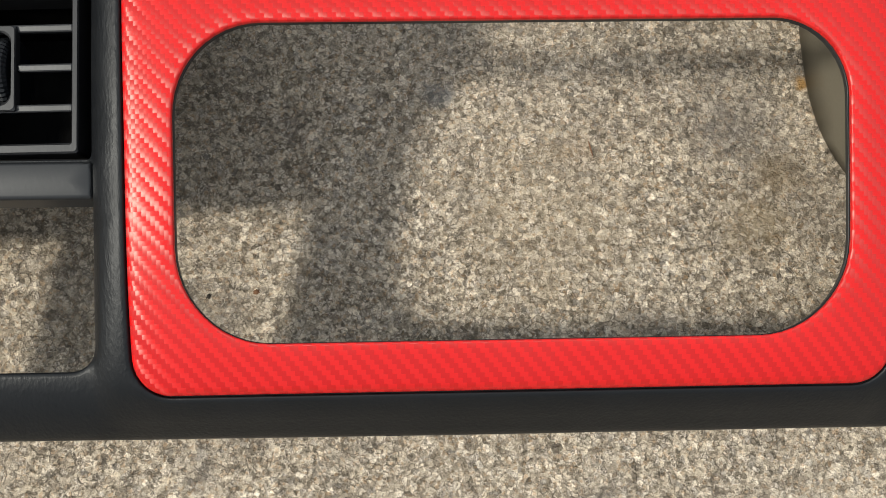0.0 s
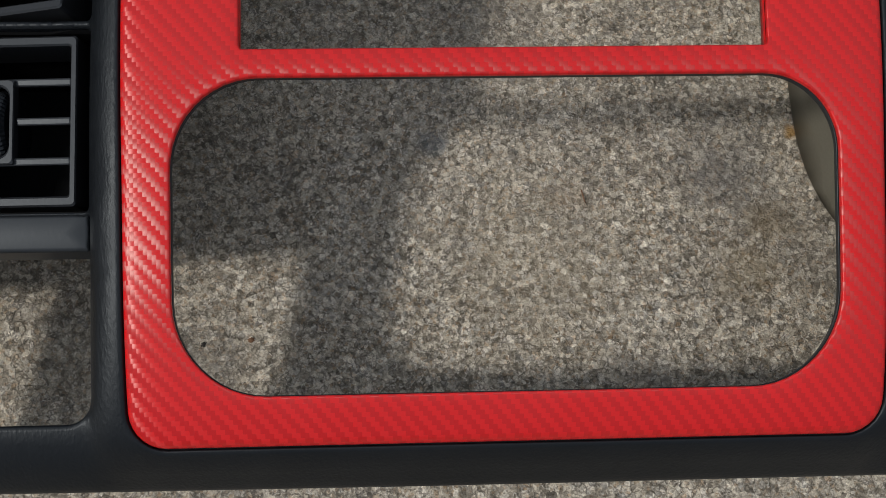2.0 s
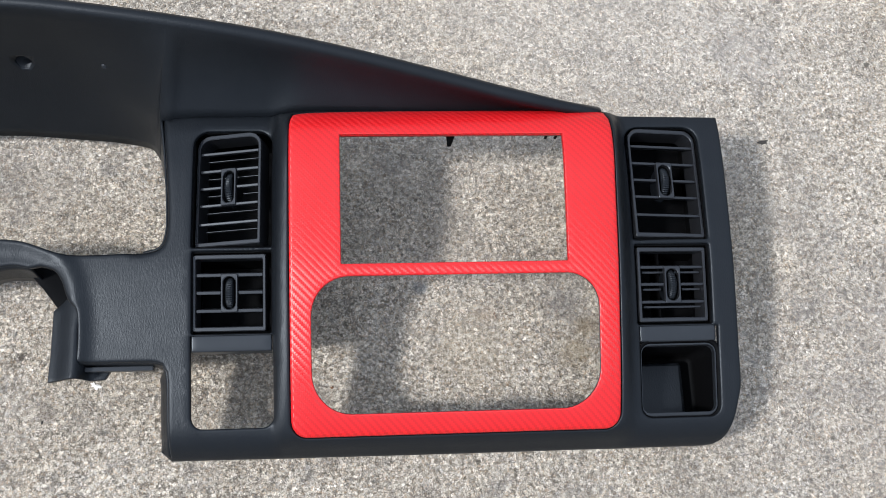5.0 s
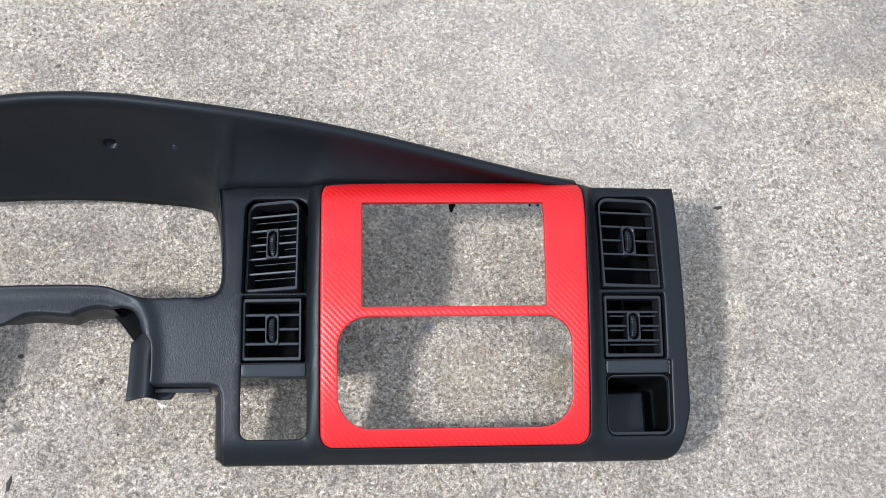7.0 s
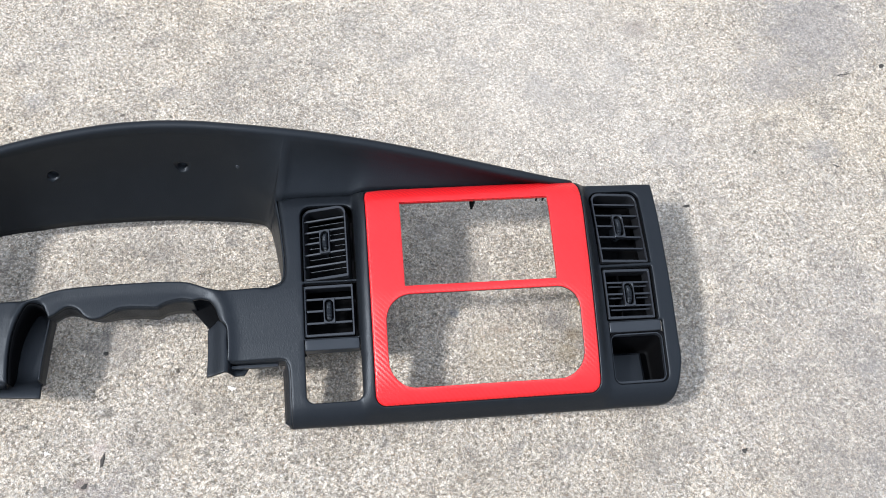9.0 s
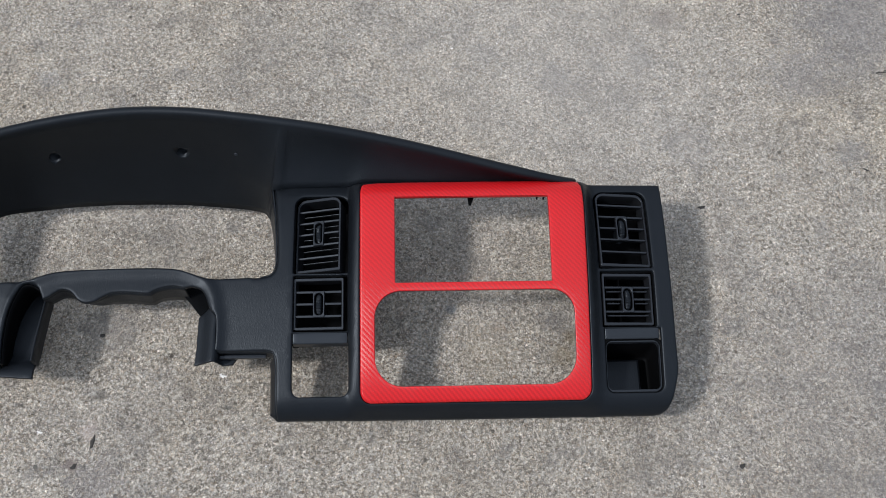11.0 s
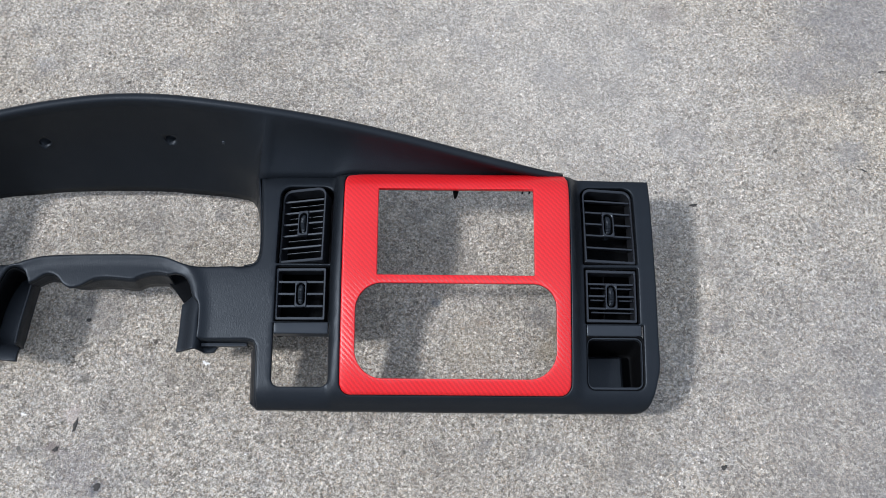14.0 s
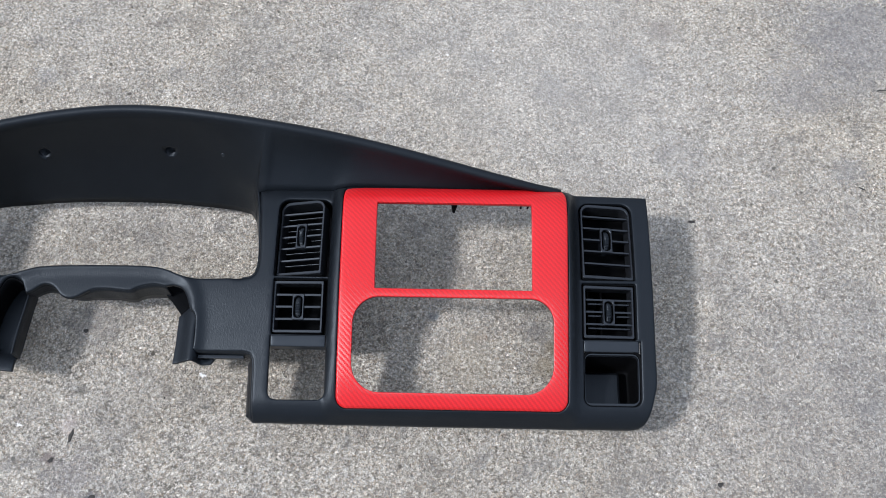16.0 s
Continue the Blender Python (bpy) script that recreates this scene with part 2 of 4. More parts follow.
def black_plastic(name, base=(0.0042, 0.0055, 0.0075), rough=0.44, grain=0.30, gloss=0.37):
    """Moulded black dashboard plastic with a fine leather grain."""
    n = Nodes(name)
    p = n.place()
    st = n.add("ShaderNodeMapping")
    st.inputs["Scale"].default_value = (1.0, 0.36, 0.8)
    n.link(p, st.inputs["Vector"])
    cells = n.voronoi(820.0, "F1", vec=st.outputs[0])
    wrinkle = n.math("ABSOLUTE", n.math("SUBTRACT", n.noise(520.0, 4.0, 0.62, st.outputs[0]), 0.5))
    leather = n.math("ADD", n.math("MULTIPLY", cells, 0.5), n.math("MULTIPLY", wrinkle, 2.2))
    dust = n.ramp(n.noise(32.0, 5.0, 0.7), [(0.0, 0.0), (0.45, 0.0), (0.8, 1.0)])
    col = n.mix(n.math("MULTIPLY", dust, 0.30), base, tuple(c * 1.7 + 0.004 for c in base))
    r = n.math("ADD", n.math("MULTIPLY", n.noise(60.0, 4.0), 0.16), rough - 0.08)
    nor = n.bump(leather, grain, 0.0004)
    return n.put(Base_Color=col, Roughness=r, Specular_IOR_Level=gloss, Specular_Tint=(0.80, 0.90, 1.0), Normal=nor)


def weave_vinyl():
    """Red vinyl film embossed with a two-by-two twill weave: flat floats, each brushed along its own thread."""
    n = Nodes("red_weave_vinyl")
    wide, tall = 0.00150, 0.00158
    sep = n.tree.nodes.new("ShaderNodeSeparateXYZ")
    n.link(n.place(), sep.inputs[0])
    u = n.math("DIVIDE", n.math("ADD", sep.outputs[0], 1.0), wide)
    v = n.math("DIVIDE", n.math("ADD", sep.outputs[1], 1.0), tall)
    fu, fv = n.math("FRACT", u), n.math("FRACT", v)
    diag = n.math("MODULO", n.math("ADD", n.math("FLOOR", u), n.math("FLOOR", v)), 4.0)
    upright = n.math("LESS_THAN", diag, 1.5)
    flat = n.math("SUBTRACT", 1.0, upright)
    hu_ = n.math("SINE", n.math("MULTIPLY", fu, math.pi))
    hv_ = n.math("SINE", n.math("MULTIPLY", fv, math.pi))
    # place along the float, 0 to 1 over its two cells
    along_v = n.math("DIVIDE", n.math("ADD", diag, fv), 2.0)
    along_u = n.math("DIVIDE", n.math("ADD", n.math("SUBTRACT", diag, 2.0), fu), 2.0)
    bow_v = n.math("SINE", n.math("MULTIPLY", along_v, math.pi))
    bow_u = n.math("SINE", n.math("MULTIPLY", along_u, math.pi))
    a = n.math("ADD", n.math("MULTIPLY", hu_, 0.30), n.math("MULTIPLY", bow_v, 0.55))
    b = n.math("ADD", n.math("MULTIPLY", hv_, 0.30), n.math("MULTIPLY", bow_u, 0.55))
    height = n.math("ADD", n.math("MULTIPLY", upright, a), n.math("MULTIPLY", flat, b))
    across = n.tree.nodes.new("ShaderNodeCombineXYZ")
    n.link(upright, across.inputs[0])
    n.link(flat, across.inputs[1])
    wear = n.noise(40.0, 3.0)
    col = n.mix(upright, (0.68, 0.0075, 0.0105), (0.54, 0.0050, 0.0080))
    col = n.mix(n.math("MULTIPLY", n.ramp(n.noise(9.0, 4.0, 0.6), [(0.4, 0.0), (0.7, 1.0)]), 0.18), col, (0.60, 0.014, 0.016))
    r = n.math("ADD", n.math("MULTIPLY", wear, 0.10), 0.32)
    nor = n.bump(height, 0.30, 0.00024)
    return n.put(Base_Color=col, Roughness=r, Specular_IOR_Level=0.60, Anisotropic=0.90, Tangent=across.outputs[0], Normal=nor)


def plain(name, base, rough=0.6, vary=0.25, scale=300.0):
    n = Nodes(name)
    col = n.mix(n.noise(scale, 4.0), tuple(c * (1 - vary) for c in base), tuple(c * (1 + vary) for c in base))
    return n.put(Base_Color=col, Roughness=rough, Normal=n.bump(n.noise(scale * 2, 3.0), 0.2, 0.0005))


CONCRETE = concrete_material()
BLACK = black_plastic("grained_black_plastic")
BLACK_SMOOTH = black_plastic("smooth_black_plastic", (0.0150, 0.0175, 0.0210), 0.38, 0.04, 0.50)
# darker copy of the black plastic: shade of deep recesses put into the colour
SHADE_BLACK = black_plastic("deep_shade_plastic", (0.0022, 0.0022, 0.0025), 0.6, 0.15, 0.07)
VENT = black_plastic("dark_grey_vent_plastic", (0.012, 0.0130, 0.0155), 0.40, 0.04, 0.66)
RED = weave_vinyl()
DUCT = plain("grey_green_duct_plastic", (0.155, 0.150, 0.122), 0.45, 0.18, 900.0)


# ---- shapes ----
def curve(knots, smooth=True):
    """A function through knots (x, y): monotone cubic, level past the ends."""
    xs, ys = np.array([k[0] for k in knots], float), np.array([k[1] for k in knots], float)
    s = np.diff(ys) / np.diff(xs)
    m = np.concatenate(([s[0]], np.where(s[:-1] * s[1:] > 0, 2 * s[:-1] * s[1:] / (s[:-1] + s[1:] + 1e-12), 0), [s[-1]]))

    def f(x):
        x = np.clip(np.asarray(x, float), xs[0], xs[-1])
        i = np.clip(np.searchsorted(xs, x) - 1, 0, len(xs) - 2)
        h = xs[i + 1] - xs[i]
        t = (x - xs[i]) / h
        return ((2 * t**3 - 3 * t**2 + 1) * ys[i] + (t**3 - 2 * t**2 + t) * h * m[i]
                + (-2 * t**3 + 3 * t**2) * ys[i + 1] + (t**3 - t**2) * h * m[i + 1])
    return f


def ease(x, a, b):
    t = np.clip((np.asarray(x, float) - a) / (b - a), 0, 1)
    return t * t * (3 - 2 * t)


def dense(loop, step=0.004, closed=True):
    """A loop of points with its long sides divided."""
    pts = [np.array(p, float) for p in loop]
    out = []
    for a, b in zip(pts, pts[1:] + pts[:1] if closed else pts[1:]):
        k = max(1, int(np.ceil(np.linalg.norm(b - a) / step)))
        out += [a + (b - a) * i / k for i in range(k)]
    if not closed:
        out.append(pts[-1])
    return out


def smooth_line(pts, n=8):
    """Catmull-Rom line through points of any dimension."""
    p = [np.array(q, float) for q in pts]
    p = [2 * p[0] - p[1], *p, 2 * p[-1] - p[-2]]
    out = []
    for a, b, c, d in zip(p, p[1:], p[2:], p[3:]):
        for i in range(n):
            t = i / n
            out.append(0.5 * (2 * b + (c - a) * t + (2 * a - 5 * b + 4 * c - d) * t * t + (3 * b - a - 3 * c + d) * t**3))
    out.append(p[-2])
    return out


def rounded(x0, y0, x1, y1, radii, n=7):
    """A rectangle, counter-clockwise, with a radius for each corner: lower left, lower right, upper right, upper left."""
    out = []
    for (cx, cy, a0), r in zip(((x0, y0, 180), (x1, y0, 270), (x1, y1, 0), (x0, y1, 90)), radii):
        if r <= 0:
            out.append((cx, cy))
            continue
        ox, oy = cx + (r if cx == x0 else -r), cy + (r if cy == y0 else -r)
        out += [(ox + r * math.cos(radians(a0 + 90 * i / n)), oy + r * math.sin(radians(a0 + 90 * i / n))) for i in range(n + 1)]
    return out


def inside(points, loop):
    x, y = points[:, 0], points[:, 1]
    res = np.zeros(len(points), bool)
    for (ax, ay), (bx, by) in zip(loop, np.roll(loop, -1, 0)):
        cross = ((ay > y) != (by > y)) & (x < (bx - ax) * (y - ay) / (by - ay + 1e-15) + ax)
        res ^= cross
    return res


def gap(points, loop):
    """The distance of each point from a closed loop."""
    best = np.full(len(points), 9.0)
    for a, b in zip(loop, np.roll(loop, -1, 0)):
        ab = b - a
        t = np.clip(((points - a) @ ab) / (ab @ ab + 1e-18), 0, 1)
        best = np.minimum(best, np.linalg.norm(points - a - t[:, None] * ab, axis=1))
    return best


def sheet(outline, holes, height, radius=0.0015, thick=0.0025, spacing=0.008, step=0.004, soft=None):
    """A moulded sheet over a plan outline with holes: its top follows height(x, y), its rims are rounded, and it has thickness."""
    from mathutils.geometry import delaunay_2d_cdt
    loops = [np.array(dense(lp, step)) for lp in (outline, *holes)]
    rings = []
    for k, lp in enumerate(loops):
        way = np.roll(lp, -1, 0) - np.roll(lp, 1, 0)
        way /= np.linalg.norm(way, axis=1)[:, None] + 1e-12
        nor = np.stack([-way[:, 1], way[:, 0]], 1)
        area = np.sum(lp[:, 0] * np.roll(lp[:, 1], -1) - np.roll(lp[:, 0], -1) * lp[:, 1])
        sign = (1 if area > 0 else -1) * (1 if k == 0 else -1)
        for d in ((0.12, 0.4, 1.0, 1.7, 2.5) if soft and k == 0 else (0.12, 0.4, 1.0)):
            rings.append(lp + nor * sign * d * radius)
    lo, hi = loops[0].min(0), loops[0].max(0)
    gx, gy = np.meshgrid(np.arange(lo[0], hi[0], spacing), np.arange(lo[1], hi[1], spacing))
    grid = np.stack([gx.ravel(), gy.ravel()], 1)
    rng = np.random.RandomState(4)
    grid += rng.uniform(-0.15, 0.15, grid.shape) * spacing
    extra = np.concatenate(rings)

    def within(p, margin):
        ok = inside(p, loops[0])
        for h in loops[1:]:
            ok &= ~inside(p, h)
        p, = (p[ok],)
        d = np.min([gap(p, lp) for lp in loops], axis=0)
        return p[d > margin]
    pts = np.concatenate([within(extra, radius * 0.08), within(grid, radius + spacing * 0.45)])
    verts, edges, base = [], [], 0
    for lp in loops:
        verts += [Vector(p) for p in lp]
        edges += [(base + i, base + (i + 1) % len(lp)) for i in range(len(lp))]
        base += len(lp)
    verts += [Vector(p) for p in pts]
    v2, _, tris, *_ = delaunay_2d_cdt(verts, edges, [], 0, 1e-7)
    v2 = np.array([(v.x, v.y) for v in v2])
    cen = np.array([v2[list(t)].mean(0) for t in tris])
    ok = inside(cen, loops[0])
    for h in loops[1:]:
        ok &= ~inside(cen, h)
    tris = [t for t, o in zip(tris, ok) if o]
    d = np.min([gap(v2, lp) for lp in loops], axis=0)
    d = np.where(d < 1e-6, 0, d)
    rr = np.full(len(v2), radius)
    if soft:
        rr += soft(v2)
    drop = np.where(d < rr, rr - np.sqrt(np.maximum(rr**2 - (rr - np.minimum(d, rr))**2, 0)), 0)
    z = height(v2[:, 0], v2[:, 1]) - drop * 0.8
    bm = bmesh.new()
    top = [bm.verts.new((x, y, h)) for (x, y), h in zip(v2, z)]
    low = [bm.verts.new((x, y, h - thick)) for (x, y), h in zip(v2, z)]
    count = {}
    for t in tris:
        a = v2[t[1]] - v2[t[0]]
        b = v2[t[2]] - v2[t[0]]
        if a[0] * b[1] - a[1] * b[0] < 0:
            t = t[::-1]
        bm.faces.new([top[i] for i in t]).smooth = True
        bm.faces.new([low[i] for i in reversed(t)]).smooth = True
        for i in range(3):
            e = (t[i], t[(i + 1) % 3])
            count[e] = True
    for i, j in list(count):
        if (j, i) not in count:
            bm.faces.new((top[j], top[i], low[i], low[j]))
    for v in [v for v in bm.verts if not v.link_faces]:
        bm.verts.remove(v)
    for e in bm.edges:
        if any(not f.smooth for f in e.link_faces):
            e.smooth = False
    return bm


def loft(lines, thick=0.0025, closed=False, outward=-1):
    """A surface through lines of points (all of one length), with thickness."""
    bm = bmesh.new()
    rows = [[bm.verts.new(p) for p in ln] for ln in lines]
    for a, b in zip(rows, rows[1:]):
        k = len(a)
        for i in range(k if closed else k - 1):
            j = (i + 1) % k
            bm.faces.new((a[i], a[j], b[j], b[i])).smooth = True
    bm.normal_update()
    if thick:
        bmesh.ops.solidify(bm, geom=bm.faces[:], thickness=thick * outward)
    return bm


def box(bm, lo, hi, m=Matrix(), bevel=0.0):
    made = bmesh.ops.create_cube(bm, size=1, matrix=m @ Matrix.Translation((Vector(lo) + Vector(hi)) / 2)
                                 @ Matrix.Diagonal((*(Vector(hi) - Vector(lo)), 1)))
    if bevel:
        es = list({e for v in made["verts"] for e in v.link_edges})
        bmesh.ops.bevel(bm, geom=es, offset=bevel, segments=2, profile=0.5, affect="EDGES")
    return bm


def ring_plate(outer, inner, z0, z1, m=Matrix(), lip=0.0):
    """A frame between two loops of one length, from z0 up to z1, its rims eased by lip."""
    bm = bmesh.new()
    n = len(outer)
    o, i = np.array(outer), np.array(inner)
    mid = [(o, z0), (o, z1 - lip), (o + (i - o) * 0.18, z1), (i + (o - i) * 0.18, z1), (i, z1 - lip), (i, z0)]
    rows = [[bm.verts.new(m @ Vector((*p, z))) for p in lp] for lp, z in mid]
    for a, b in zip(rows, rows[1:] + rows[:1]):
        for k in range(n):
            j = (k + 1) % n
            bm.faces.new((a[k], a[j], b[j], b[k])).smooth = False
    bmesh.ops.recalc_face_normals(bm, faces=bm.faces[:])
    return bm


def part(name, bm, material, parent, label="", kind=""):
    me = bpy.data.meshes.new(name)
    bm.to_mesh(me)
    bm.free()
    me.materials.append(material)
    ob = new(name, me)
    ob.parent = parent
    return tagged(ob, label, kind=kind)


# ---- ground ----
def ground_sheet():
    bm = bmesh.new()
    bmesh.ops.create_grid(bm, x_segments=8, y_segments=8, size=60)
    return tagged(part("ground", bm, CONCRETE, None), "worn grey buff concrete with exposed fine sand grains", "pavement", kind="structure")


ground = ground_sheet()

# ---- dashboard bezel: the faces it is moulded to ----
SIDE = curve([(0.010, 0.036), (0.019, 0.050), (0.028, 0.060), (0.038, 0.066), (0.06, 0.072), (0.09, 0.078), (0.113, 0.083), (0.18, 0.0935),
              (0.24, 0.0955), (0.275, 0.0935), (0.30, 0.088)])
CENTRE = curve([(0.010, 0.036), (0.019, 0.050), (0.026, 0.062), (0.034, 0.0705), (0.05, 0.0785), (0.08, 0.0885), (0.112, 0.0965), (0.161, 0.108),
                (0.22, 0.117), (0.25, 0.1205), (0.265, 0.1195), (0.278, 0.1145), (0.288, 0.1065), (0.297, 0.093)])


def crown(x):
    """The centre panel rolls off a little towards its sides."""
    return -0.0022 * np.clip(np.abs(np.asarray(x, float) - 0.0233) / 0.131, 0, 1.0) ** 14


ARCH = [(-0.2745, 0.091), (-0.2730, 0.098), (-0.2725, 0.119), (-0.2735, 0.134), (-0.277, 0.155), (-0.283, 0.169), (-0.291, 0.178), (-0.304, 0.1845), (-0.316, 0.1885), (-0.330, 0.1900), (-0.356, 0.1910),
        (-0.422, 0.1900), (-0.460, 0.1870), (-0.486, 0.1805), (-0.497, 0.172), (-0.506, 0.158), (-0.511, 0.135), (-0.513, 0.111), (-0.5135, 0.084)]


def ridge(x, y):
    """A low rounded ridge along the rim of the column arch."""
    p = np.stack([np.ravel(x), np.ravel(y)], 1).astype(float)
    best = np.full(len(p), 9.0)
    for a, b in zip(np.array(ARCH), np.array(ARCH)[1:]):
        t = np.clip(((p - a) @ (b - a)) / ((b - a) @ (b - a)), 0, 1)
        best = np.minimum(best, np.linalg.norm(p - a - t[:, None] * (b - a), axis=1))
    out = 0.0035 * np.exp(-(best / 0.007) ** 2)
    return out.reshape(np.shape(x)) if np.shape(x) else float(out[0])


def face_height(x, y):
    """The black face: raised in the middle round the red panel, lower at the gauges."""
    s = (0.74 * ease(x, -0.1235, -0.1155) + 0.26 * np.clip((np.asarray(x, float) + 0.1170) / 0.0090, 0, 1)) * (1 - ease(x, 0.1555, 0.171))
    return SIDE(y) + (CENTRE(y) + crown(x) - SIDE(y)) * s - 0.010 * (1 - np.clip((np.asarray(x, float) + 0.290) / 0.105, 0, 1)) + ridge(x, y)


def red_height(x, y):
    return CENTRE(y) + crown(x) + 0.0008


bezel = tagged(new("dashboard_bezel"), "black plastic dashboard bezel with red woven-look panel, on concrete", "dashboard bezel")
bezel.location = (0, 0, 0)

RED_LOOP = ([(-0.1075, 0.275)] + rounded(-0.1075, 0.0310, 0.1540, 0.2, (0.012, 0.012, 0, 0))[:16]
            + smooth_line([(0.1545, 0.20), (0.1550, 0.27), (0.1535, 0.2835), (0.147, 0.2905), (0.10, 0.2925), (0.025, 0.2930), (-0.05, 0.2915), (-0.099, 0.2885),
                           (-0.1065, 0.283)], 5))
UNIT = rounded(-0.0672, 0.1603, 0.1130, 0.2640, (0.001, 0.001, 0.001, 0.001), 2)
LOW = rounded(-0.0909, 0.0470, 0.1374, 0.1510, (0.031, 0.031, 0.026, 0.030), 12)


def grown(loop, d):
    lp = np.array(dense(loop, 0.003))
    way = np.roll(lp, -1, 0) - np.roll(lp, 1, 0)
    way /= np.linalg.norm(way, axis=1)[:, None]
    return lp + np.stack([way[:, 1], -way[:, 0]], 1) * d


def rev(loop):
    return list(loop)[::-1]


WAVE = [(-0.312, 0.168), (-0.321, 0.170), (-0.329, 0.170), (-0.339, 0.168), (-0.347, 0.165), (-0.353, 0.162), (-0.368, 0.163), (-0.382, 0.164), (-0.395, 0.163), (-0.404, 0.159),
        (-0.413, 0.154), (-0.421, 0.152), (-0.428, 0.153), (-0.434, 0.157), (-0.439, 0.163), (-0.445, 0.167), (-0.453, 0.168), (-0.459, 0.165), (-0.466, 0.160), (-0.473, 0.157)]
WAVE_BACK = [(-0.309, 0.164), (-0.315, 0.166), (-0.325, 0.167), (-0.335, 0.167), (-0.345, 0.165), (-0.353, 0.161), (-0.362, 0.161), (-0.374, 0.163), (-0.388, 0.163), (-0.401, 0.163),
             (-0.415, 0.161), (-0.425, 0.162), (-0.432, 0.164), (-0.438, 0.166), (-0.443, 0.168), (-0.448, 0.170), (-0.455, 0.171), (-0.462, 0.170), (-0.471, 0.165), (-0.478, 0.161)]
LIP_RIGHT = [(-0.2745, 0.0935), (-0.2730, 0.105), (-0.2728, 0.120), (-0.2740, 0.134), (-0.2800, 0.1405), (-0.2835, 0.148), (-0.2865, 0.157), (-0.293, 0.166), (-0.303, 0.1695)]
LIP_LEFT = [(-0.478, 0.1700), (-0.484, 0.1740), (-0.492, 0.1755), (-0.499, 0.1715), (-0.506, 0.158), (-0.511, 0.143), (-0.5140, 0.126), (-0.5152, 0.109), (-0.5155, 0.0860)]
WELL_RIGHT = [(-0.2125, 0.293), (-0.2085, 0.257), (-0.2050, 0.211), (-0.2060, 0.190), (-0.2115, 0.1805), (-0.224, 0.1775)]
CREST = [(-0.257, 0.177), (-0.283, 0.178), (-0.297, 0.1815), (-0.310, 0.1865), (-0.324, 0.190), (-0.356, 0.1915), (-0.422, 0.1905), (-0.460, 0.188),
         (-0.486, 0.181), (-0.511, 0.178), (-0.560, 0.178)]
WELL_LEFT = [(-0.574, 0.179), (-0.584, 0.185), (-0.586, 0.200), (-0.582, 0.240), (-0.577, 0.284)]


def shell():
    """The one black moulding: face of the vents, the gauge panel and the arch over the column."""
    out = [(-0.2030, 0.0177), (0.00, 0.0167), (0.228, 0.0167)]
    out += smooth_line([(0.236, 0.0176), (0.2435, 0.0222), (0.2490, 0.0330), (0.2535, 0.050), (0.2562, 0.066), (0.2555, 0.10)], 4)
    out += [(0.2545, 0.18), (0.2548, 0.2905), (0.156, 0.2925), (0.145, 0.2965), (-0.10, 0.2960), (-0.112, 0.2935)]
    out += smooth_line(WELL_RIGHT, 4) + smooth_line(CREST, 3) + smooth_line(WELL_LEFT, 4)
    out += [(-0.637, 0.284), (-0.630, 0.25), (-0.622, 0.215), (-0.618, 0.15), (-0.618, 0.090), (-0.612, 0.0855), (-0.518, 0.0855)]
    out += rev(smooth_line(LIP_LEFT, 4)) + rev(smooth_line(WAVE, 4)) + rev(smooth_line(LIP_RIGHT, 4))
    out += [(-0.2155, 0.0925), (-0.2075, 0.0905), (-0.2040, 0.0840), (-0.2030, 0.0760)]
    holes = [grown(RED_LOOP, 0.0005),
             rounded(-0.1855, 0.1795, -0.1220, 0.2785, (0.002, 0.002, 0.013, 0.013)),
             rounded(-0.1850, 0.1118, -0.1220, 0.1768, (0.002, 0.002, 0.002, 0.002), 3),
             rounded(-0.1855, 0.0400, -0.1215, 0.1105, (0.009, 0.009, 0.001, 0.001)),
             rounded(0.1715, 0.1810, 0.2345, 0.2805, (0.002, 0.002, 0.013, 0.013)),
             rounded(0.1718, 0.1118, 0.2345, 0.1772, (0.002, 0.002, 0.002, 0.002), 3),
             rounded(0.1732, 0.0385, 0.2385, 0.1105, (0.009, 0.009, 0.001, 0.001))]
    
    def soft(p):
        near = np.min([gap(p, np.array(ln + ln[::-1])) for ln in (WELL_RIGHT, WELL_LEFT, LIP_LEFT[2:])], axis=0)
        return 0.0035 * (1 - ease(near, 0.006, 0.014))
    return sheet(out, holes, face_height, 0.0022, 0.003, 0.004, soft=soft)


part("face", shell(), BLACK, bezel, "grained black plastic face")


def rolled(p):
    """The film rolls over the panel's outer edge."""
    return 0.0012 * (1 - ease(gap(p, np.array(dense(RED_LOOP, 0.003))), 0.003, 0.006))


part("centre_panel", sheet(RED_LOOP, [UNIT, LOW], red_height, 0.0010, 0.0010, 0.006, soft=rolled), RED, bezel, "glossy red woven-look vinyl panel with two openings")


def hanging(loop, height, low, thick, t=0.0012):
    """A wall that hangs from a rim, down by low."""
    lp = np.array(dense(loop, 0.006))
    lines = [[(x, y, float(height(x, y)) - d) for x, y in [*lp, lp[0]]] for d in (thick, low)]
    return loft(lines, t, outward=1)


def strip(top, low, n=1, thick=0.0025, outward=-1):
    """A wall between two lines of points."""
    a, b = [Vector(p) for p in top], [Vector(p) for p in low]
    return loft([[p.lerp(q, i / n) for p, q in zip(a, b)] for i in range(n + 1)], thick, outward=outward)


def at_face(line, dz=0.0):
    return [(x, y, float(face_height(x, y)) + dz) for x, y in line]


part("opening_return", hanging(UNIT, red_height, 0.006, 0.0012), RED, bezel)
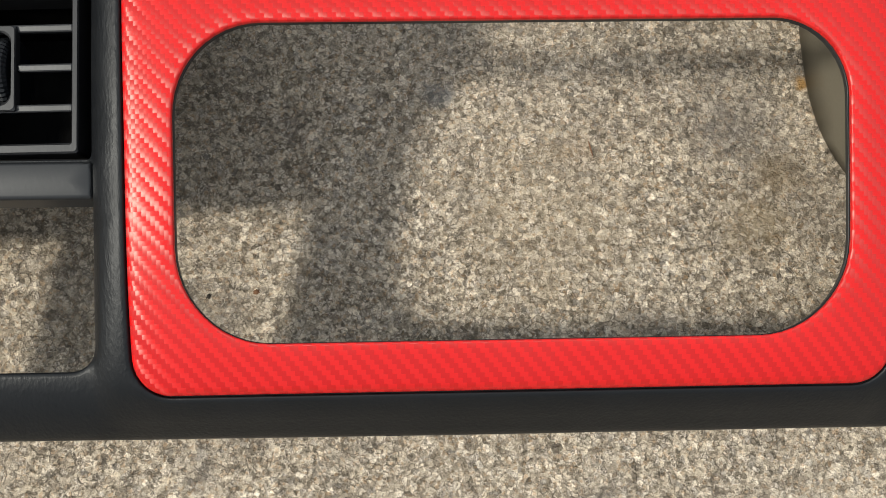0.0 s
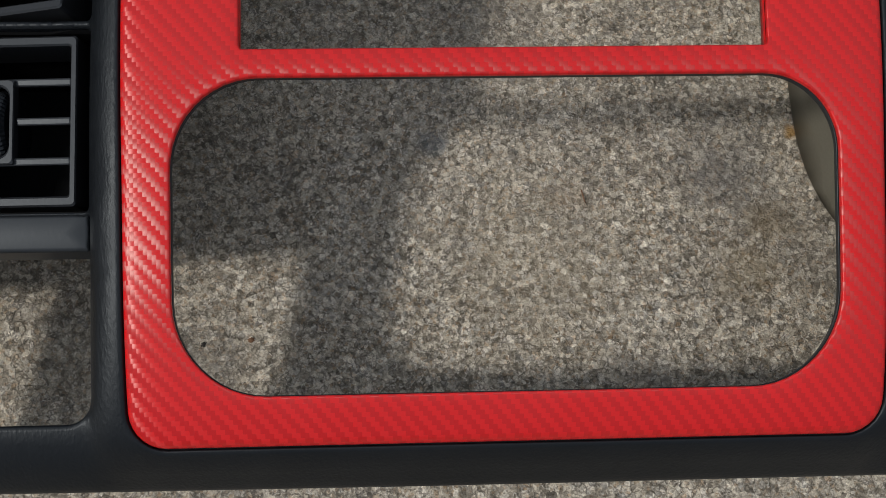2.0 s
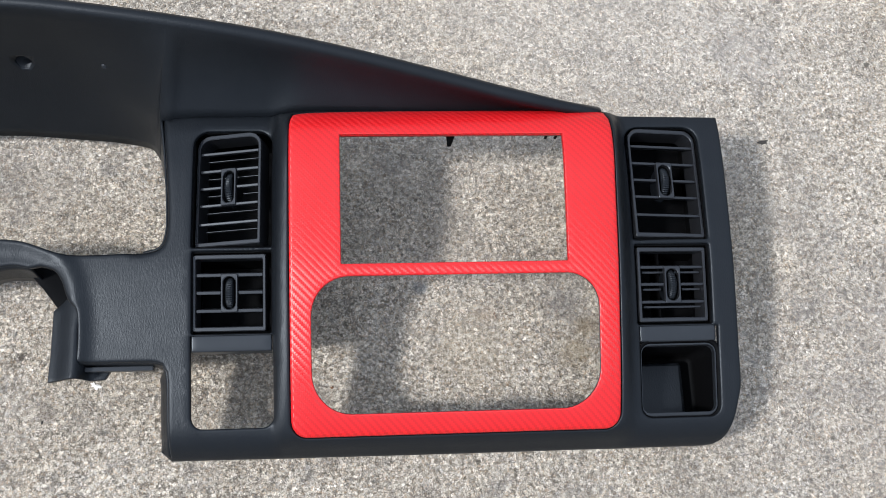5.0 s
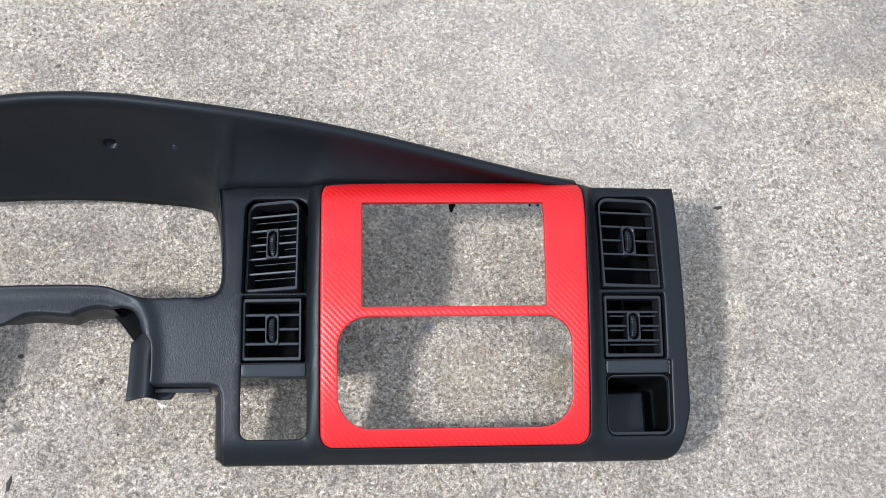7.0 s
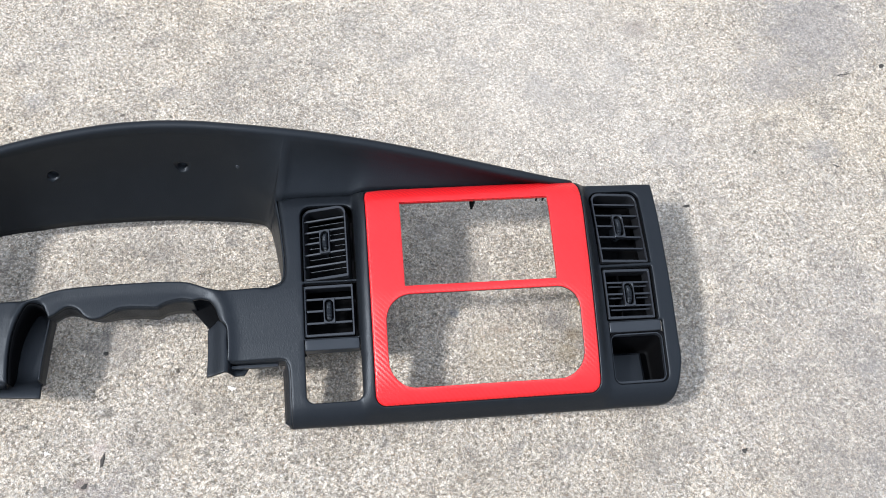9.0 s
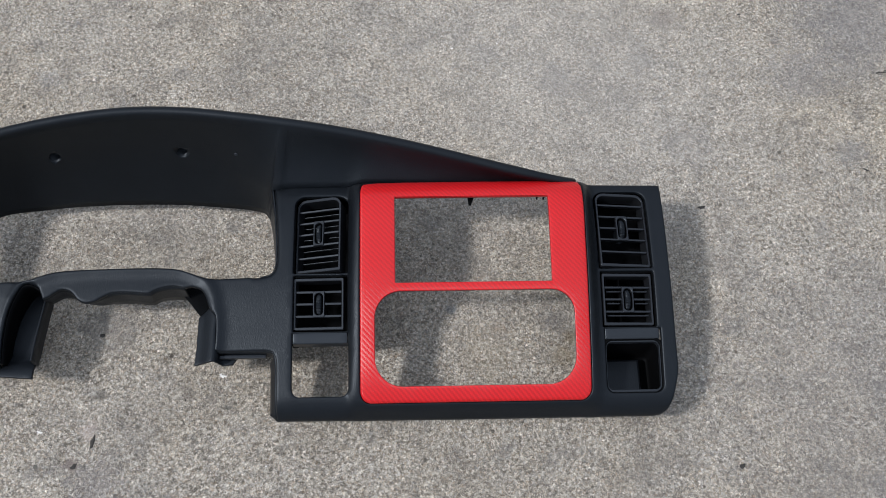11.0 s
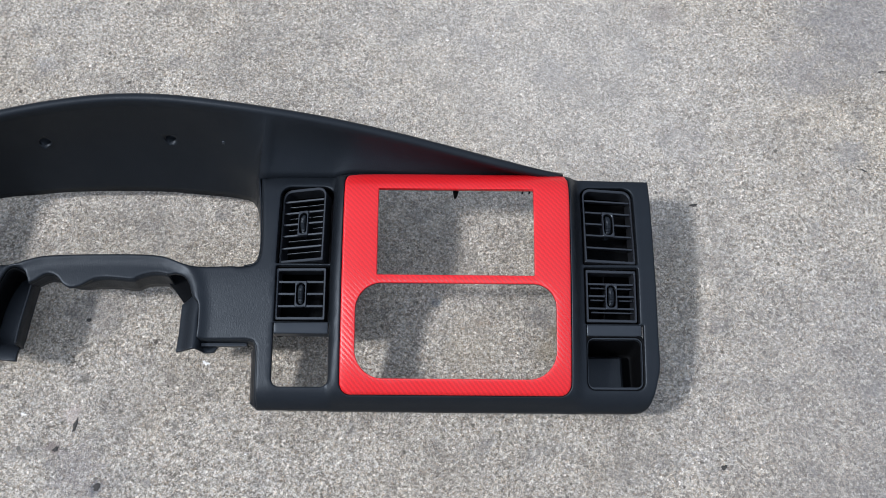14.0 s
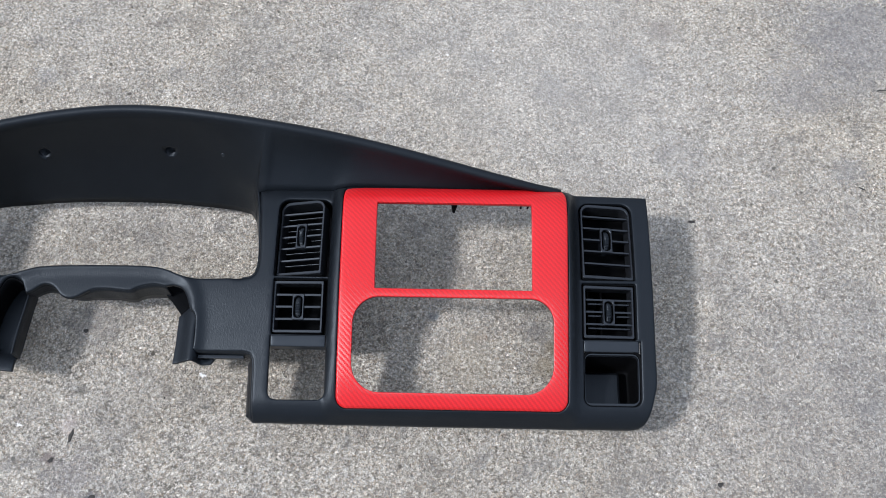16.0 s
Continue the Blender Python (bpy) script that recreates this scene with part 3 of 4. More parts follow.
# black carrier under the red panel: seen as a dark line at the openings' rims
part("carrier", sheet(grown(RED_LOOP, 0.0015), [grown(UNIT, 0.0016), [(x, y + 0.0007) for x, y in grown(LOW, 0.0001)]], lambda x, y: CENTRE(y) + crown(x) - 0.0026, 0.0003, 0.0018, 0.01), BLACK_SMOOTH, bezel)

# hood over the gauges
RIM = [(-0.641, 0.2800, 0.098), (-0.628, 0.2840, 0.122), (-0.605, 0.2930, 0.146), (-0.572, 0.3075, 0.157), (-0.541, 0.3195, 0.158), (-0.510, 0.3315, 0.158), (-0.447, 0.3465, 0.158), (-0.382, 0.3555, 0.158),
       (-0.316, 0.3555, 0.158), (-0.250, 0.3485, 0.157), (-0.183, 0.3405, 0.153), (-0.118, 0.3325, 0.145), (-0.050, 0.3215, 0.135), (0.018, 0.3085, 0.124),
       (0.085, 0.2945, 0.115), (0.150, 0.2880, 0.101)]


def hood():
    """The gauge hood: it rises from the deep rim of the gauge opening, and dies away to the right above the centre panel."""
    rim = smooth_line(RIM, 6)
    rx, r_y, r_z = (np.array([p[k] for p in rim]) for k in range(3))
    foot = smooth_line([(-0.580, 0.258, 0.045), (-0.572, 0.280, 0.030), (-0.557, 0.292, 0.025), (-0.535, 0.298, 0.022), (-0.513, 0.301, 0.02), (-0.478, 0.305, 0.02), (-0.443, 0.307, 0.02),
                        (-0.407, 0.308, 0.02), (-0.372, 0.308, 0.02), (-0.336, 0.307, 0.02), (-0.301, 0.304, 0.02), (-0.265, 0.300, 0.022),
                        (-0.244, 0.296, 0.024), (-0.230, 0.290, 0.028), (-0.2215, 0.278, 0.033)], 4)
    n, k = 16, 6
    corner = Vector((-0.2125, 0.2945, 0.0875))

    def rim_at(x):
        return Vector((x, np.interp(x, rx, r_y), np.interp(x, rx, r_z)))

    def roll(r, q=1.0):
        return [r + Vector((0, 0.0012, 0.0016)) * q, r + Vector((0, 0.0034, 0.0022)) * q, r + Vector((0, 0.0052, 0.0008)) * q, r + Vector((0, 0.0058, -0.004)), r + Vector((0, 0.003, -0.02))]
    def fillet(a, b, c):
        return [a.lerp(b, t).lerp(b.lerp(c, t), t) for t in np.linspace(0, 1, n - k + 1) ** 1.35]
    cols = []
    last, first = rim_at(-0.198), rim_at(-0.588)
    other = Vector((-0.577, 0.2780, 0.0815))
    for x in np.linspace(-0.640, -0.588, 8)[:-1]:
        r = rim_at(x)
        fx = -0.638 + (0.638 - 0.577) * (x + 0.640) / 0.052
        f = Vector((fx, 0.2660, float(face_height(fx, 0.2660)) + 0.0002))
        bend = Vector((fx, 0.2850, f.z + 0.0015))
        col = [f + Vector((0, 0.004, -0.02)) * ((k - i) / k) for i in range(k)]
        col += fillet(f, bend, r)
        cols.append(col + roll(r, 0.6))
    for f, x in zip(foot, np.linspace(-0.588, -0.198, len(foot))):
        f, r = Vector(f), rim_at(x)
        mix = float(ease(x, -0.300, -0.192))
        col = []
        for i in range(n + 1):
            t = i / n
            p = f.lerp(r, t)
            bow = math.sin(math.pi * t)
            p += Vector((0, 0.008, -0.004)) * bow
            bent = f.lerp(corner, i / k) if i <= k else corner.lerp(last, (i - k) / (n - k))
            p = p.lerp(bent, mix)
            turned = f.lerp(other, i / k) if i <= k else other.lerp(first, (i - k) / (n - k))
            col.append(p.lerp(turned, 1 - float(ease(x, -0.588, -0.545))))
        cols.append(col + roll(r))
    for x in np.linspace(-0.198, 0.150, 45)[1:]:
        r = rim_at(x)
        u = (x + 0.198) / 0.348
        fx = -0.2125 + (0.150 + 0.2125) * u
        s_ = float(ease(fx, -0.1225, -0.108) * (1 - ease(fx, 0.1555, 0.171)))
        f = Vector((fx, 0.2950 + 0.001 * s_, 0.0875 + 0.008 * s_))
        col = [f + Vector((0, 0.004, -0.03)) * ((k - i) / k) for i in range(k)]
        for i in range(n - k + 1):
            t = i / (n - k)
            bow = math.sin(math.pi * t) * min(1, (r - f).length / 0.06)
            col.append(f.lerp(r, t) + Vector((0, 0.004, -0.003)) * bow)
        cols.append(col + roll(r, min(1.0, (r - f).length / 0.02)))
    return loft(cols, 0.003, outward=1)


def bored(ob, places):
    """Cuts round holes (centre, way, radius) through a part."""
    bm = bmesh.new()
    for c, way, r in places:
        m = Matrix.Translation(c) @ Vector(way).to_track_quat("Z", "Y").to_matrix().to_4x4()
        bmesh.ops.create_cone(bm, cap_ends=True, segments=28, radius1=r, radius2=r, depth=0.03, matrix=m)
    me = bpy.data.meshes.new("cutter")
    bm.to_mesh(me)
    bm.free()
    cutter = new("cutter", me)
    mod = ob.modifiers.new("bore", "BOOLEAN")
    mod.object, mod.operation, mod.solver = cutter, "DIFFERENCE", "EXACT"
    done = bpy.data.meshes.new_from_object(ob.evaluated_get(bpy.context.evaluated_depsgraph_get()))
    ob.modifiers.clear()
    ob.data = done
    bpy.data.objects.remove(cutter)
    return ob


gauge_hood = part("hood", hood(), BLACK, bezel, "deep curved black gauge hood")
skin = BVHTree.FromPolygons([v.co for v in gauge_hood.data.vertices], [f.vertices for f in gauge_hood.data.polygons])
HOLES = []
for x, y in ((-0.3245, 0.3305), (-0.4750, 0.3298)):
    way = Vector((0.0, -0.86, 0.5)).normalized()
    spot = skin.ray_cast(Vector((x, y, 0.1010)) + way * 0.03, -way)[0]
    HOLES.append((spot, way, 0.0066))
bored(gauge_hood, HOLES)
# a small moulding mark beside the screw holes
way = Vector((0.0, -0.86, 0.5)).normalized()
spot = skin.ray_cast(Vector((-0.2575, 0.3330, 0.1030)) + way * 0.04, -way)[0]
bm = bmesh.new()
bmesh.ops.create_cone(bm, cap_ends=True, segments=14, radius1=0.0030, radius2=0.0017, depth=0.0014, matrix=Matrix.Translation(spot) @ way.to_track_quat("Z", "Y").to_matrix().to_4x4())
part("moulding_mark", bm, BLACK_SMOOTH, gauge_hood)
for c, way, r in HOLES:
    bm = bmesh.new()
    m = Matrix.Translation(c) @ way.to_track_quat("Z", "Y").to_matrix().to_4x4()
    rows_ = [[bm.verts.new(m @ Vector((q * math.cos(a), q * math.sin(a), z))) for a in np.linspace(0, 2 * math.pi, 28, endpoint=False)]
             for q, z in ((r + 0.0012, -0.0016), (r * 0.995, -0.0018), (r * 0.86, -0.012), (0.0006, -0.012))]
    for a, b in zip(rows_, rows_[1:]):
        for i in range(28):
            bm.faces.new((a[i], a[(i + 1) % 28], b[(i + 1) % 28], b[i])).smooth = True
    bmesh.ops.recalc_face_normals(bm, faces=bm.faces[:])
    part("screw_well", bm, BLACK, gauge_hood)

# side walls of the gauge well
right_top = smooth_line([(-0.2135, 0.297, 0.087)] + [(x + 0.0003, y, float(face_height(x, y)) - 0.0052) for x, y in WELL_RIGHT[1:]], 4)
right_low = smooth_line([(-0.2215, 0.275, 0.033), (-0.2175, 0.257, 0.035), (-0.2120, 0.220, 0.045), (-0.2095, 0.200, 0.058), (-0.2140, 0.1825, 0.070), (-0.226, 0.1750, 0.076)], 4)
part("well_wall", strip(right_top, right_low, 5, 0.002, 1), BLACK, bezel)
left_top = smooth_line([(x - 0.0003, y, float(face_height(x, y)) - 0.0052) for x, y in WELL_LEFT], 4)
left_low = smooth_line([(-0.570, 0.186, 0.060), (-0.578, 0.193, 0.050), (-0.580, 0.205, 0.046), (-0.574, 0.240, 0.040), (-0.571, 0.270, 0.034)], 4)
part("well_wall", strip(left_top, left_low, 5, 0.002, 1), BLACK, bezel)

# shroud over the column and its two legs
front = [(x, y, float(face_height(x, y)) - 0.002) for x, y in smooth_line(WAVE, 4)]
back = [(x, y, 0.045) for x, y in smooth_line(WAVE_BACK, 4)]
part("column_shroud", strip(front, back, 4, 0.002, 1), BLACK, bezel)
lip = smooth_line(LIP_LEFT, 4)
# wall coloured near-black for the shade under the arch
part("arch_wall", strip([(x, y, float(face_height(x, y)) - 0.0055) for x, y in lip], [(x + 0.002, y + 0.001, 0.043) for x, y in lip], 3, 0.002, -1), SHADE_BLACK, bezel)
# added sheet under the slot at the arch's right shoulder, near-black for deep shade
part("shade_liner", sheet([(-0.292, 0.136), (-0.275, 0.14), (-0.275, 0.185), (-0.326, 0.185), (-0.318, 0.168), (-0.309, 0.158)], [], lambda x, y: 0.055 + 0 * x, 0.001, 0.002, 0.01), SHADE_BLACK, bezel)


def right_leg(x, y):
    return 0.064 + 0.011 * ease(x, -0.297, -0.274) - 0.020 * ease(x, -0.2735, -0.268)


part("leg", sheet([(-0.2975, 0.0800), (-0.256, 0.0825), (-0.251, 0.0900), (-0.262, 0.0945), (-0.2725, 0.0950), (-0.2718, 0.120), (-0.2735, 0.135), (-0.2795, 0.142), (-0.284, 0.146), (-0.2965, 0.137),
                   (-0.2965, 0.102)], [], right_leg, 0.001, 0.003, 0.004), BLACK, bezel)
part("leg", sheet([(-0.536, 0.0740), (-0.4815, 0.0695), (-0.4812, 0.084), (-0.4785, 0.120), (-0.4755, 0.150), (-0.4735, 0.164), (-0.490, 0.188), (-0.516, 0.170), (-0.526, 0.12), (-0.524, 0.085)], [],
                  lambda x, y: 0.045 + 0.012 * (1 - ease(y, 0.078, 0.100)), 0.001, 0.003, 0.01), BLACK, bezel)
spine = smooth_line([(-0.4742, 0.1640), (-0.4755, 0.150), (-0.4785, 0.124), (-0.4802, 0.104), (-0.4810, 0.0870)], 5)
part("leg_flange", loft([[(x - 0.0012, y, 0.046) for x, y in spine], [(x - 0.0012, y, 0.0672) for x, y in spine], [(x - 0.0006, y, 0.0682) for x, y in spine], [(x + 0.0006, y, 0.0682) for x, y in spine],
                         [(x + 0.0012, y, 0.0672) for x, y in spine], [(x + 0.0016, y, 0.046) for x, y in spine]], 0.0010, outward=1), BLACK, bezel)
part("ledge", box(bmesh.new(), (-0.2700, 0.0878, 0.0570), (-0.2165, 0.0918, 0.0630), bevel=0.0008), BLACK_SMOOTH, bezel)

part("ledge", box(bmesh.new(), (-0.6150, 0.0800, 0.0540), (-0.5270, 0.0845, 0.0600), bevel=0.0008), BLACK_SMOOTH, bezel)

# skirts: the outer walls below the face
edge = [(-0.2735, 0.0935), (-0.2155, 0.0925), (-0.2075, 0.0905), (-0.2040, 0.0840), (-0.2030, 0.0760), (-0.2030, 0.050), (-0.2030, 0.0177)]
edge = dense(edge, 0.004, False)
down = []
for x, y in edge:
    k = 1 - float(ease(y, 0.083, 0.092))
    down.append((x - 0.0085 * k, max(y - 0.002, 0.0250), max(0.044, float(face_height(x, y)) - 0.018)))
part("skirt", strip([(x, y, float(face_height(x, y)) - 0.002) for x, y in edge], down, 3, 0.0025, -1), BLACK, bezel)
edge = dense([(-0.203, 0.0177), (0.00, 0.0167), (0.228, 0.0167), (0.236, 0.0176), (0.2435, 0.0222), (0.2490, 0.0330), (0.2535, 0.050), (0.2562, 0.066), (0.2555, 0.10), (0.2545, 0.18),
              (0.2548, 0.2905)], 0.006, False)
part("skirt", strip([(x, y, float(face_height(x, y)) - 0.002) for x, y in edge], [(x + (0.004 if y < 0.0173 else -0.004), y + 0.004, 0.030 if y < 0.03 else 0.052) for x, y in edge], 3, 0.0025, -1), BLACK, bezel)
edge = dense([(-0.637, 0.284), (-0.630, 0.25), (-0.622, 0.215), (-0.618, 0.15), (-0.618, 0.090), (-0.612, 0.0855), (-0.518, 0.0855)], 0.006, False)
part("skirt", strip([(x, y, float(face_height(x, y)) - 0.002) for x, y in edge], [(x, y - (0.003 if y < 0.09 else 0), float(face_height(x, y)) - 0.014) for x, y in edge], 2, 0.0025, -1), BLACK, bezel)


# ---- vents ----
def air_vent(x0, y0, x1, y1, yaw, slats, grip, round_top, tilt, vanes, rear, fit, label):
    """A swivelling louvre: housing, frame, slats, and a ribbed wheel in its slot."""
    cx, cy = (x0 + x1) / 2, (y0 + y1) / 2
    slope = math.atan2(float(face_height(cx, y1)) - float(face_height(cx, y0)), y1 - y0)
    zc = float(face_height(cx, cy))
    # housing walls near-black: the duct's depth shade is in their colour
    host = part("air_vent", open_box(x0 - 0.001, y0 - 0.001, x1 + 0.001, y1 + 0.001, zc - 0.05), SHADE_BLACK, bezel, label)
    w, h = fit[0], (y1 - y0) - 0.004
    m = Matrix.Translation((cx + fit[1], cy, zc - 0.0035)) @ Matrix.Rotation(slope, 4, "X") @ Matrix.Rotation(radians(yaw), 4, "Y")
    r = 0.011 if round_top else 0.0015
    k = 0.0024
    outer = rounded(-w / 2, -h / 2, w / 2, h / 2, (0.0015, 0.0015, r, r), 5)
    inner = rounded(-w / 2 + k, -h / 2 + k * 1.5, w / 2 - k, h / 2 - k * 1.5, (0.001, 0.001, max(0.001, r - k), max(0.001, r - k)), 5)
    part("vent_frame", ring_plate(outer, inner, -0.020, 0.0, m, 0.0006), VENT, host)
    gx = w * 0.115
    ys = [h / 2 - f * h for f in slats]
    for i, y in enumerate(ys):
        spans = [(-w / 2 + k, w / 2 - k)]
        if grip[0] < i < grip[1]:
            spans = [(-w / 2 + k, -gx), (gx, w / 2 - k)]
        for a, b in spans:
            bm = box(bmesh.new(), (a, -rear[3], -rear[0]), (b, rear[3], 0.0), m @ Matrix.Translation((0, y, -0.0012)) @ Matrix.Rotation(radians(tilt), 4, "X"), 0.0006)
            if rear[1]:
                box(bm, (a + 0.004, -0.0004, -0.007), (b - 0.0005, 0.0004 + rear[2], -0.004), m @ Matrix.Translation((0, y - rear[1], -0.003)), 0.0003)
            part("slat", bm, VENT, host)
    for x in (-w * 0.30, -w * 0.02, w * 0.28)[:vanes]:
        part("vane", box(bmesh.new(), (x - 0.0006, -h / 2 + k, -0.036), (x + 0.0006, h / 2 - k, -0.021), m @ Matrix.Rotation(radians(6), 4, "Y"), 0), SHADE_BLACK, host)
    ya, yb = ys[grip[1]], ys[grip[0]]
    yc, half = (ya + yb) / 2, (yb - ya) / 2
    slot_o = rounded(-gx, -half - 0.001, gx, half + 0.001, (0.001,) * 4, 6)
    slot_i = rounded(-gx + 0.0016, -half + 0.0012, gx - 0.0016, half - 0.0012, (gx - 0.0018,) * 4, 6)
    part("wheel_slot", ring_plate(slot_o, slot_i, -0.0035, 0.0004, m @ Matrix.Translation((0, yc, 0)), 0.0005), VENT, host)
    bm = bmesh.new()
    rad, wide, n = half * 0.98, gx * 0.50, 96
    rings = []
    for s, q in ((-1, 0.84), (-0.72, 0.95), (-0.35, 1.0), (0.35, 1.0), (0.72, 0.95), (1, 0.84)):
        rings.append([bm.verts.new(m @ Vector((s * wide, yc + rad * q * (0.965 if j % 2 else 1) * math.cos(2 * math.pi * j / n),
                                               -rad * 0.80 + rad * q * (0.965 if j % 2 else 1) * math.sin(2 * math.pi * j / n)))) for j in range(n)])
    for a, b in zip(rings, rings[1:]):
        for j in range(n):
            bm.faces.new((a[j], a[(j + 1) % n], b[(j + 1) % n], b[j]))
    bm.faces.new(rings[0][::-1])
    bm.faces.new(rings[-1])
    bmesh.ops.recalc_face_normals(bm, faces=bm.faces[:])
    part("thumb_wheel", bm, BLACK, host, "ribbed black thumb wheel")
    return host


def open_box(x0, y0, x1, y1, z_low, t=0.002, z_top=None):
    """A duct open at the top, its rim just under the face."""
    bm = bmesh.new()

    def zt(x, y):
        return float(face_height(x, y)) - 0.004 if z_top is None else z_top
    loop = dense([(x0, y0), (x1, y0), (x1, y1), (x0, y1)], 0.02)
    inn = [(min(max(x, x0 + t), x1 - t), min(max(y, y0 + t), y1 - t)) for x, y in loop]
    rows = [[bm.verts.new((x, y, z_low - t)) for x, y in loop], [bm.verts.new((x, y, zt(x, y))) for x, y in loop],
            [bm.verts.new((x, y, zt(x, y))) for x, y in inn], [bm.verts.new((x, y, z_low)) for x, y in inn]]
    for a, b in zip(rows, rows[1:]):
        for i in range(len(a)):
            j = (i + 1) % len(a)
            bm.faces.new((a[i], a[j], b[j], b[i]))
    bm.faces.new(rows[0][::-1])
    bm.faces.new(rows[3])
    bmesh.ops.recalc_face_normals(bm, faces=bm.faces[:])
    return bm


TALL, SHORT = (0.165, 0.325, 0.48, 0.635, 0.80), (0.27, 0.50, 0.735)
air_vent(-0.1855, 0.1795, -0.1220, 0.2785, -14, TALL, (1, 3), True, 8, 0, (0.005, 0.0046, 0.0, 0.0012), (0.0545, -0.0036), "tall black louvre turned aside")
air_vent(-0.1850, 0.1118, -0.1220, 0.1768, -3, SHORT, (0, 2), False, 11, 0, (0.006, 0.0, 0.0, 0.0014), (0.0575, -0.0022), "short black louvre")
air_vent(0.1715, 0.1810, 0.2345, 0.2805, 7, TALL, (1, 3), True, 14, 0, (0.0095, 0.0, 0.0, 0.0011), (0.0605, 0.0006), "tall black louvre turned aside")
air_vent(0.1718, 0.1118, 0.2345, 0.1772, 5, SHORT, (0, 2), False, 10, 2, (0.006, 0.0042, 0.0010, 0.0012), (0.0590, 0.0), "short black louvre")


# ---- blanks, pocket, tab ----
def blank(x0, x1):
    y0, y1 = 0.0985, 0.1112
    def h(x, y):
        return face_height(0 * x + (x0 + x1) / 2, y) - 0.0012
    return part("blank_strip", sheet(rounded(x0, y0, x1, y1, (0.001,) * 4, 2), [], h, 0.0014, 0.010, 0.006), BLACK_SMOOTH, bezel, "smooth black blanking strip")


blank(-0.1850, -0.1222)
blank(0.1735, 0.2365)


def pocket():
    """A small tray sunk into the face, with a step in its floor."""
    x0, y0, x1, y1 = 0.1735, 0.0390, 0.2382, 0.0985
    bm = bmesh.new()
    rows = []
    for inset, z, r in ((-0.0005, -0.0015, 0.009), (0.0015, -0.006, 0.009), (0.0025, -0.052, 0.006), (0.006, -0.056, 0.005)):
        lp = rounded(x0 + inset, y0 + inset, x1 - inset, y1 - inset, (r,) * 4, 6)
        rows.append([bm.verts.new((x, y, (float(face_height(0.2, y)) if z > -0.02 else 0.072) + z)) for x, y in lp])
    for a, b in zip(rows, rows[1:]):
        for i in range(len(a)):
            j = (i + 1) % len(a)
            bm.faces.new((a[j], a[i], b[i], b[j])).smooth = True
    bm.faces.new(rows[-1])
    bmesh.ops.recalc_face_normals(bm, faces=bm.faces[:])
    bmesh.ops.solidify(bm, geom=bm.faces[:], thickness=-0.002)
    rim = ring_plate(rounded(x0 + 0.0006, y0 + 0.0006, x1 - 0.0012, y1 - 0.0012, (0.0085,) * 4, 6), rounded(x0 + 0.0014, y0 + 0.0036, x1 - 0.0026, y1 - 0.003, (0.0060,) * 4, 6), -0.006, 0.0, Matrix(), 0.0005)
    for v in rim.verts:
        v.co.z += float(face_height(0.2, v.co.y)) - 0.0035
    # tray painted darker than the face, for the shade inside it
    tray = part("pocket", bm, SHADE_BLACK, bezel, "small open storage tray")
    part("step", box(bmesh.new(), (0.1755, 0.0415, 0.016), (0.2210, 0.0885, 0.0315), bevel=0.0030), BLACK, tray)
    part("pocket_rim", rim, BLACK_SMOOTH, tray)


pocket()
part("tab", loft([[(0.0185, 0.2685, 0.112), (0.0265, 0.2685, 0.112)], [(0.0195, 0.266, 0.106), (0.0262, 0.266, 0.106)], [(0.0210, 0.262, 0.097), (0.0235, 0.262, 0.097)]], 0.002), SHADE_BLACK, bezel, "black fixing tab")
for x in (0.1015, 0.1095):
    part("tab", box(bmesh.new(), (x - 0.0010, 0.2645, 0.1060), (x + 0.0010, 0.2665, 0.1120), bevel=0.0003), SHADE_BLACK, bezel, "black fixing tab")
# the big duct behind the right-hand vents, standing on the ground
plan = smooth_line([(0.245, 0.118), (0.203, 0.116), (0.187, 0.120), (0.176, 0.135), (0.169, 0.155), (0.1665, 0.180), (0.167, 0.23), (0.170, 0.275), (0.19, 0.283), (0.245, 0.283)], 4)
part("duct", strip([(x, y, 0.078 - 0.046 * float(ease(x, 0.1695, 0.1740))) for x, y in plan], [(x, y, 0.0) for x, y in plan], 4, 0.002, -1), DUCT, bezel, "dull grey-green air duct")
# feet at the back that the bezel rests on
for x, y in ((-0.19, 0.20), (0.24, 0.20), (-0.19, 0.125), (0.24, 0.125), (-0.60, 0.15)):
    part("foot", box(bmesh.new(), (x - 0.004, y - 0.006, 0.0), (x + 0.004, y + 0.006, 0.06), bevel=0.001), SHADE_BLACK, bezel)


# ---- loose flecks on the pavement ----
DIRT = plain("dark_dirt", (0.05, 0.047, 0.043), 0.9)
CHALK = plain("white_scrap", (0.80, 0.79, 0.76), 0.8)
RUST = plain("rusty_grit", (0.20, 0.11, 0.065), 0.9)


def fleck(name, x, y, w, h, turn, material, label, seed, ragged=0.55):
    """A ragged chip, thicker in the middle, lying flat."""
    rng = random.Random(seed)
    bm = bmesh.new()
    n = 14
    rim, low = [], []
    for i in range(n):
        a = 2 * math.pi * i / n
        r = rng.uniform(ragged, 1.0)
        px, py = w / 2 * r * math.cos(a), h / 2 * r * math.sin(a)
        rim.append(bm.verts.new((px, py, 0.0006)))
        low.append(bm.verts.new((px, py, 0.0)))
    top = bm.verts.new((w * 0.06, 0, 0.0014))
    for i in range(n):
        j = (i + 1) % n
        bm.faces.new((rim[i], rim[j], top))
        bm.faces.new((low[i], low[j], rim[j], rim[i]))
    bm.faces.new(low[::-1])
    ob = part(name, bm, material, None)
    ob.matrix_world = pose(x, y, 0.0, 0, 0, turn)
    return tagged(ob, label, "debris", "flecks on the pavement")


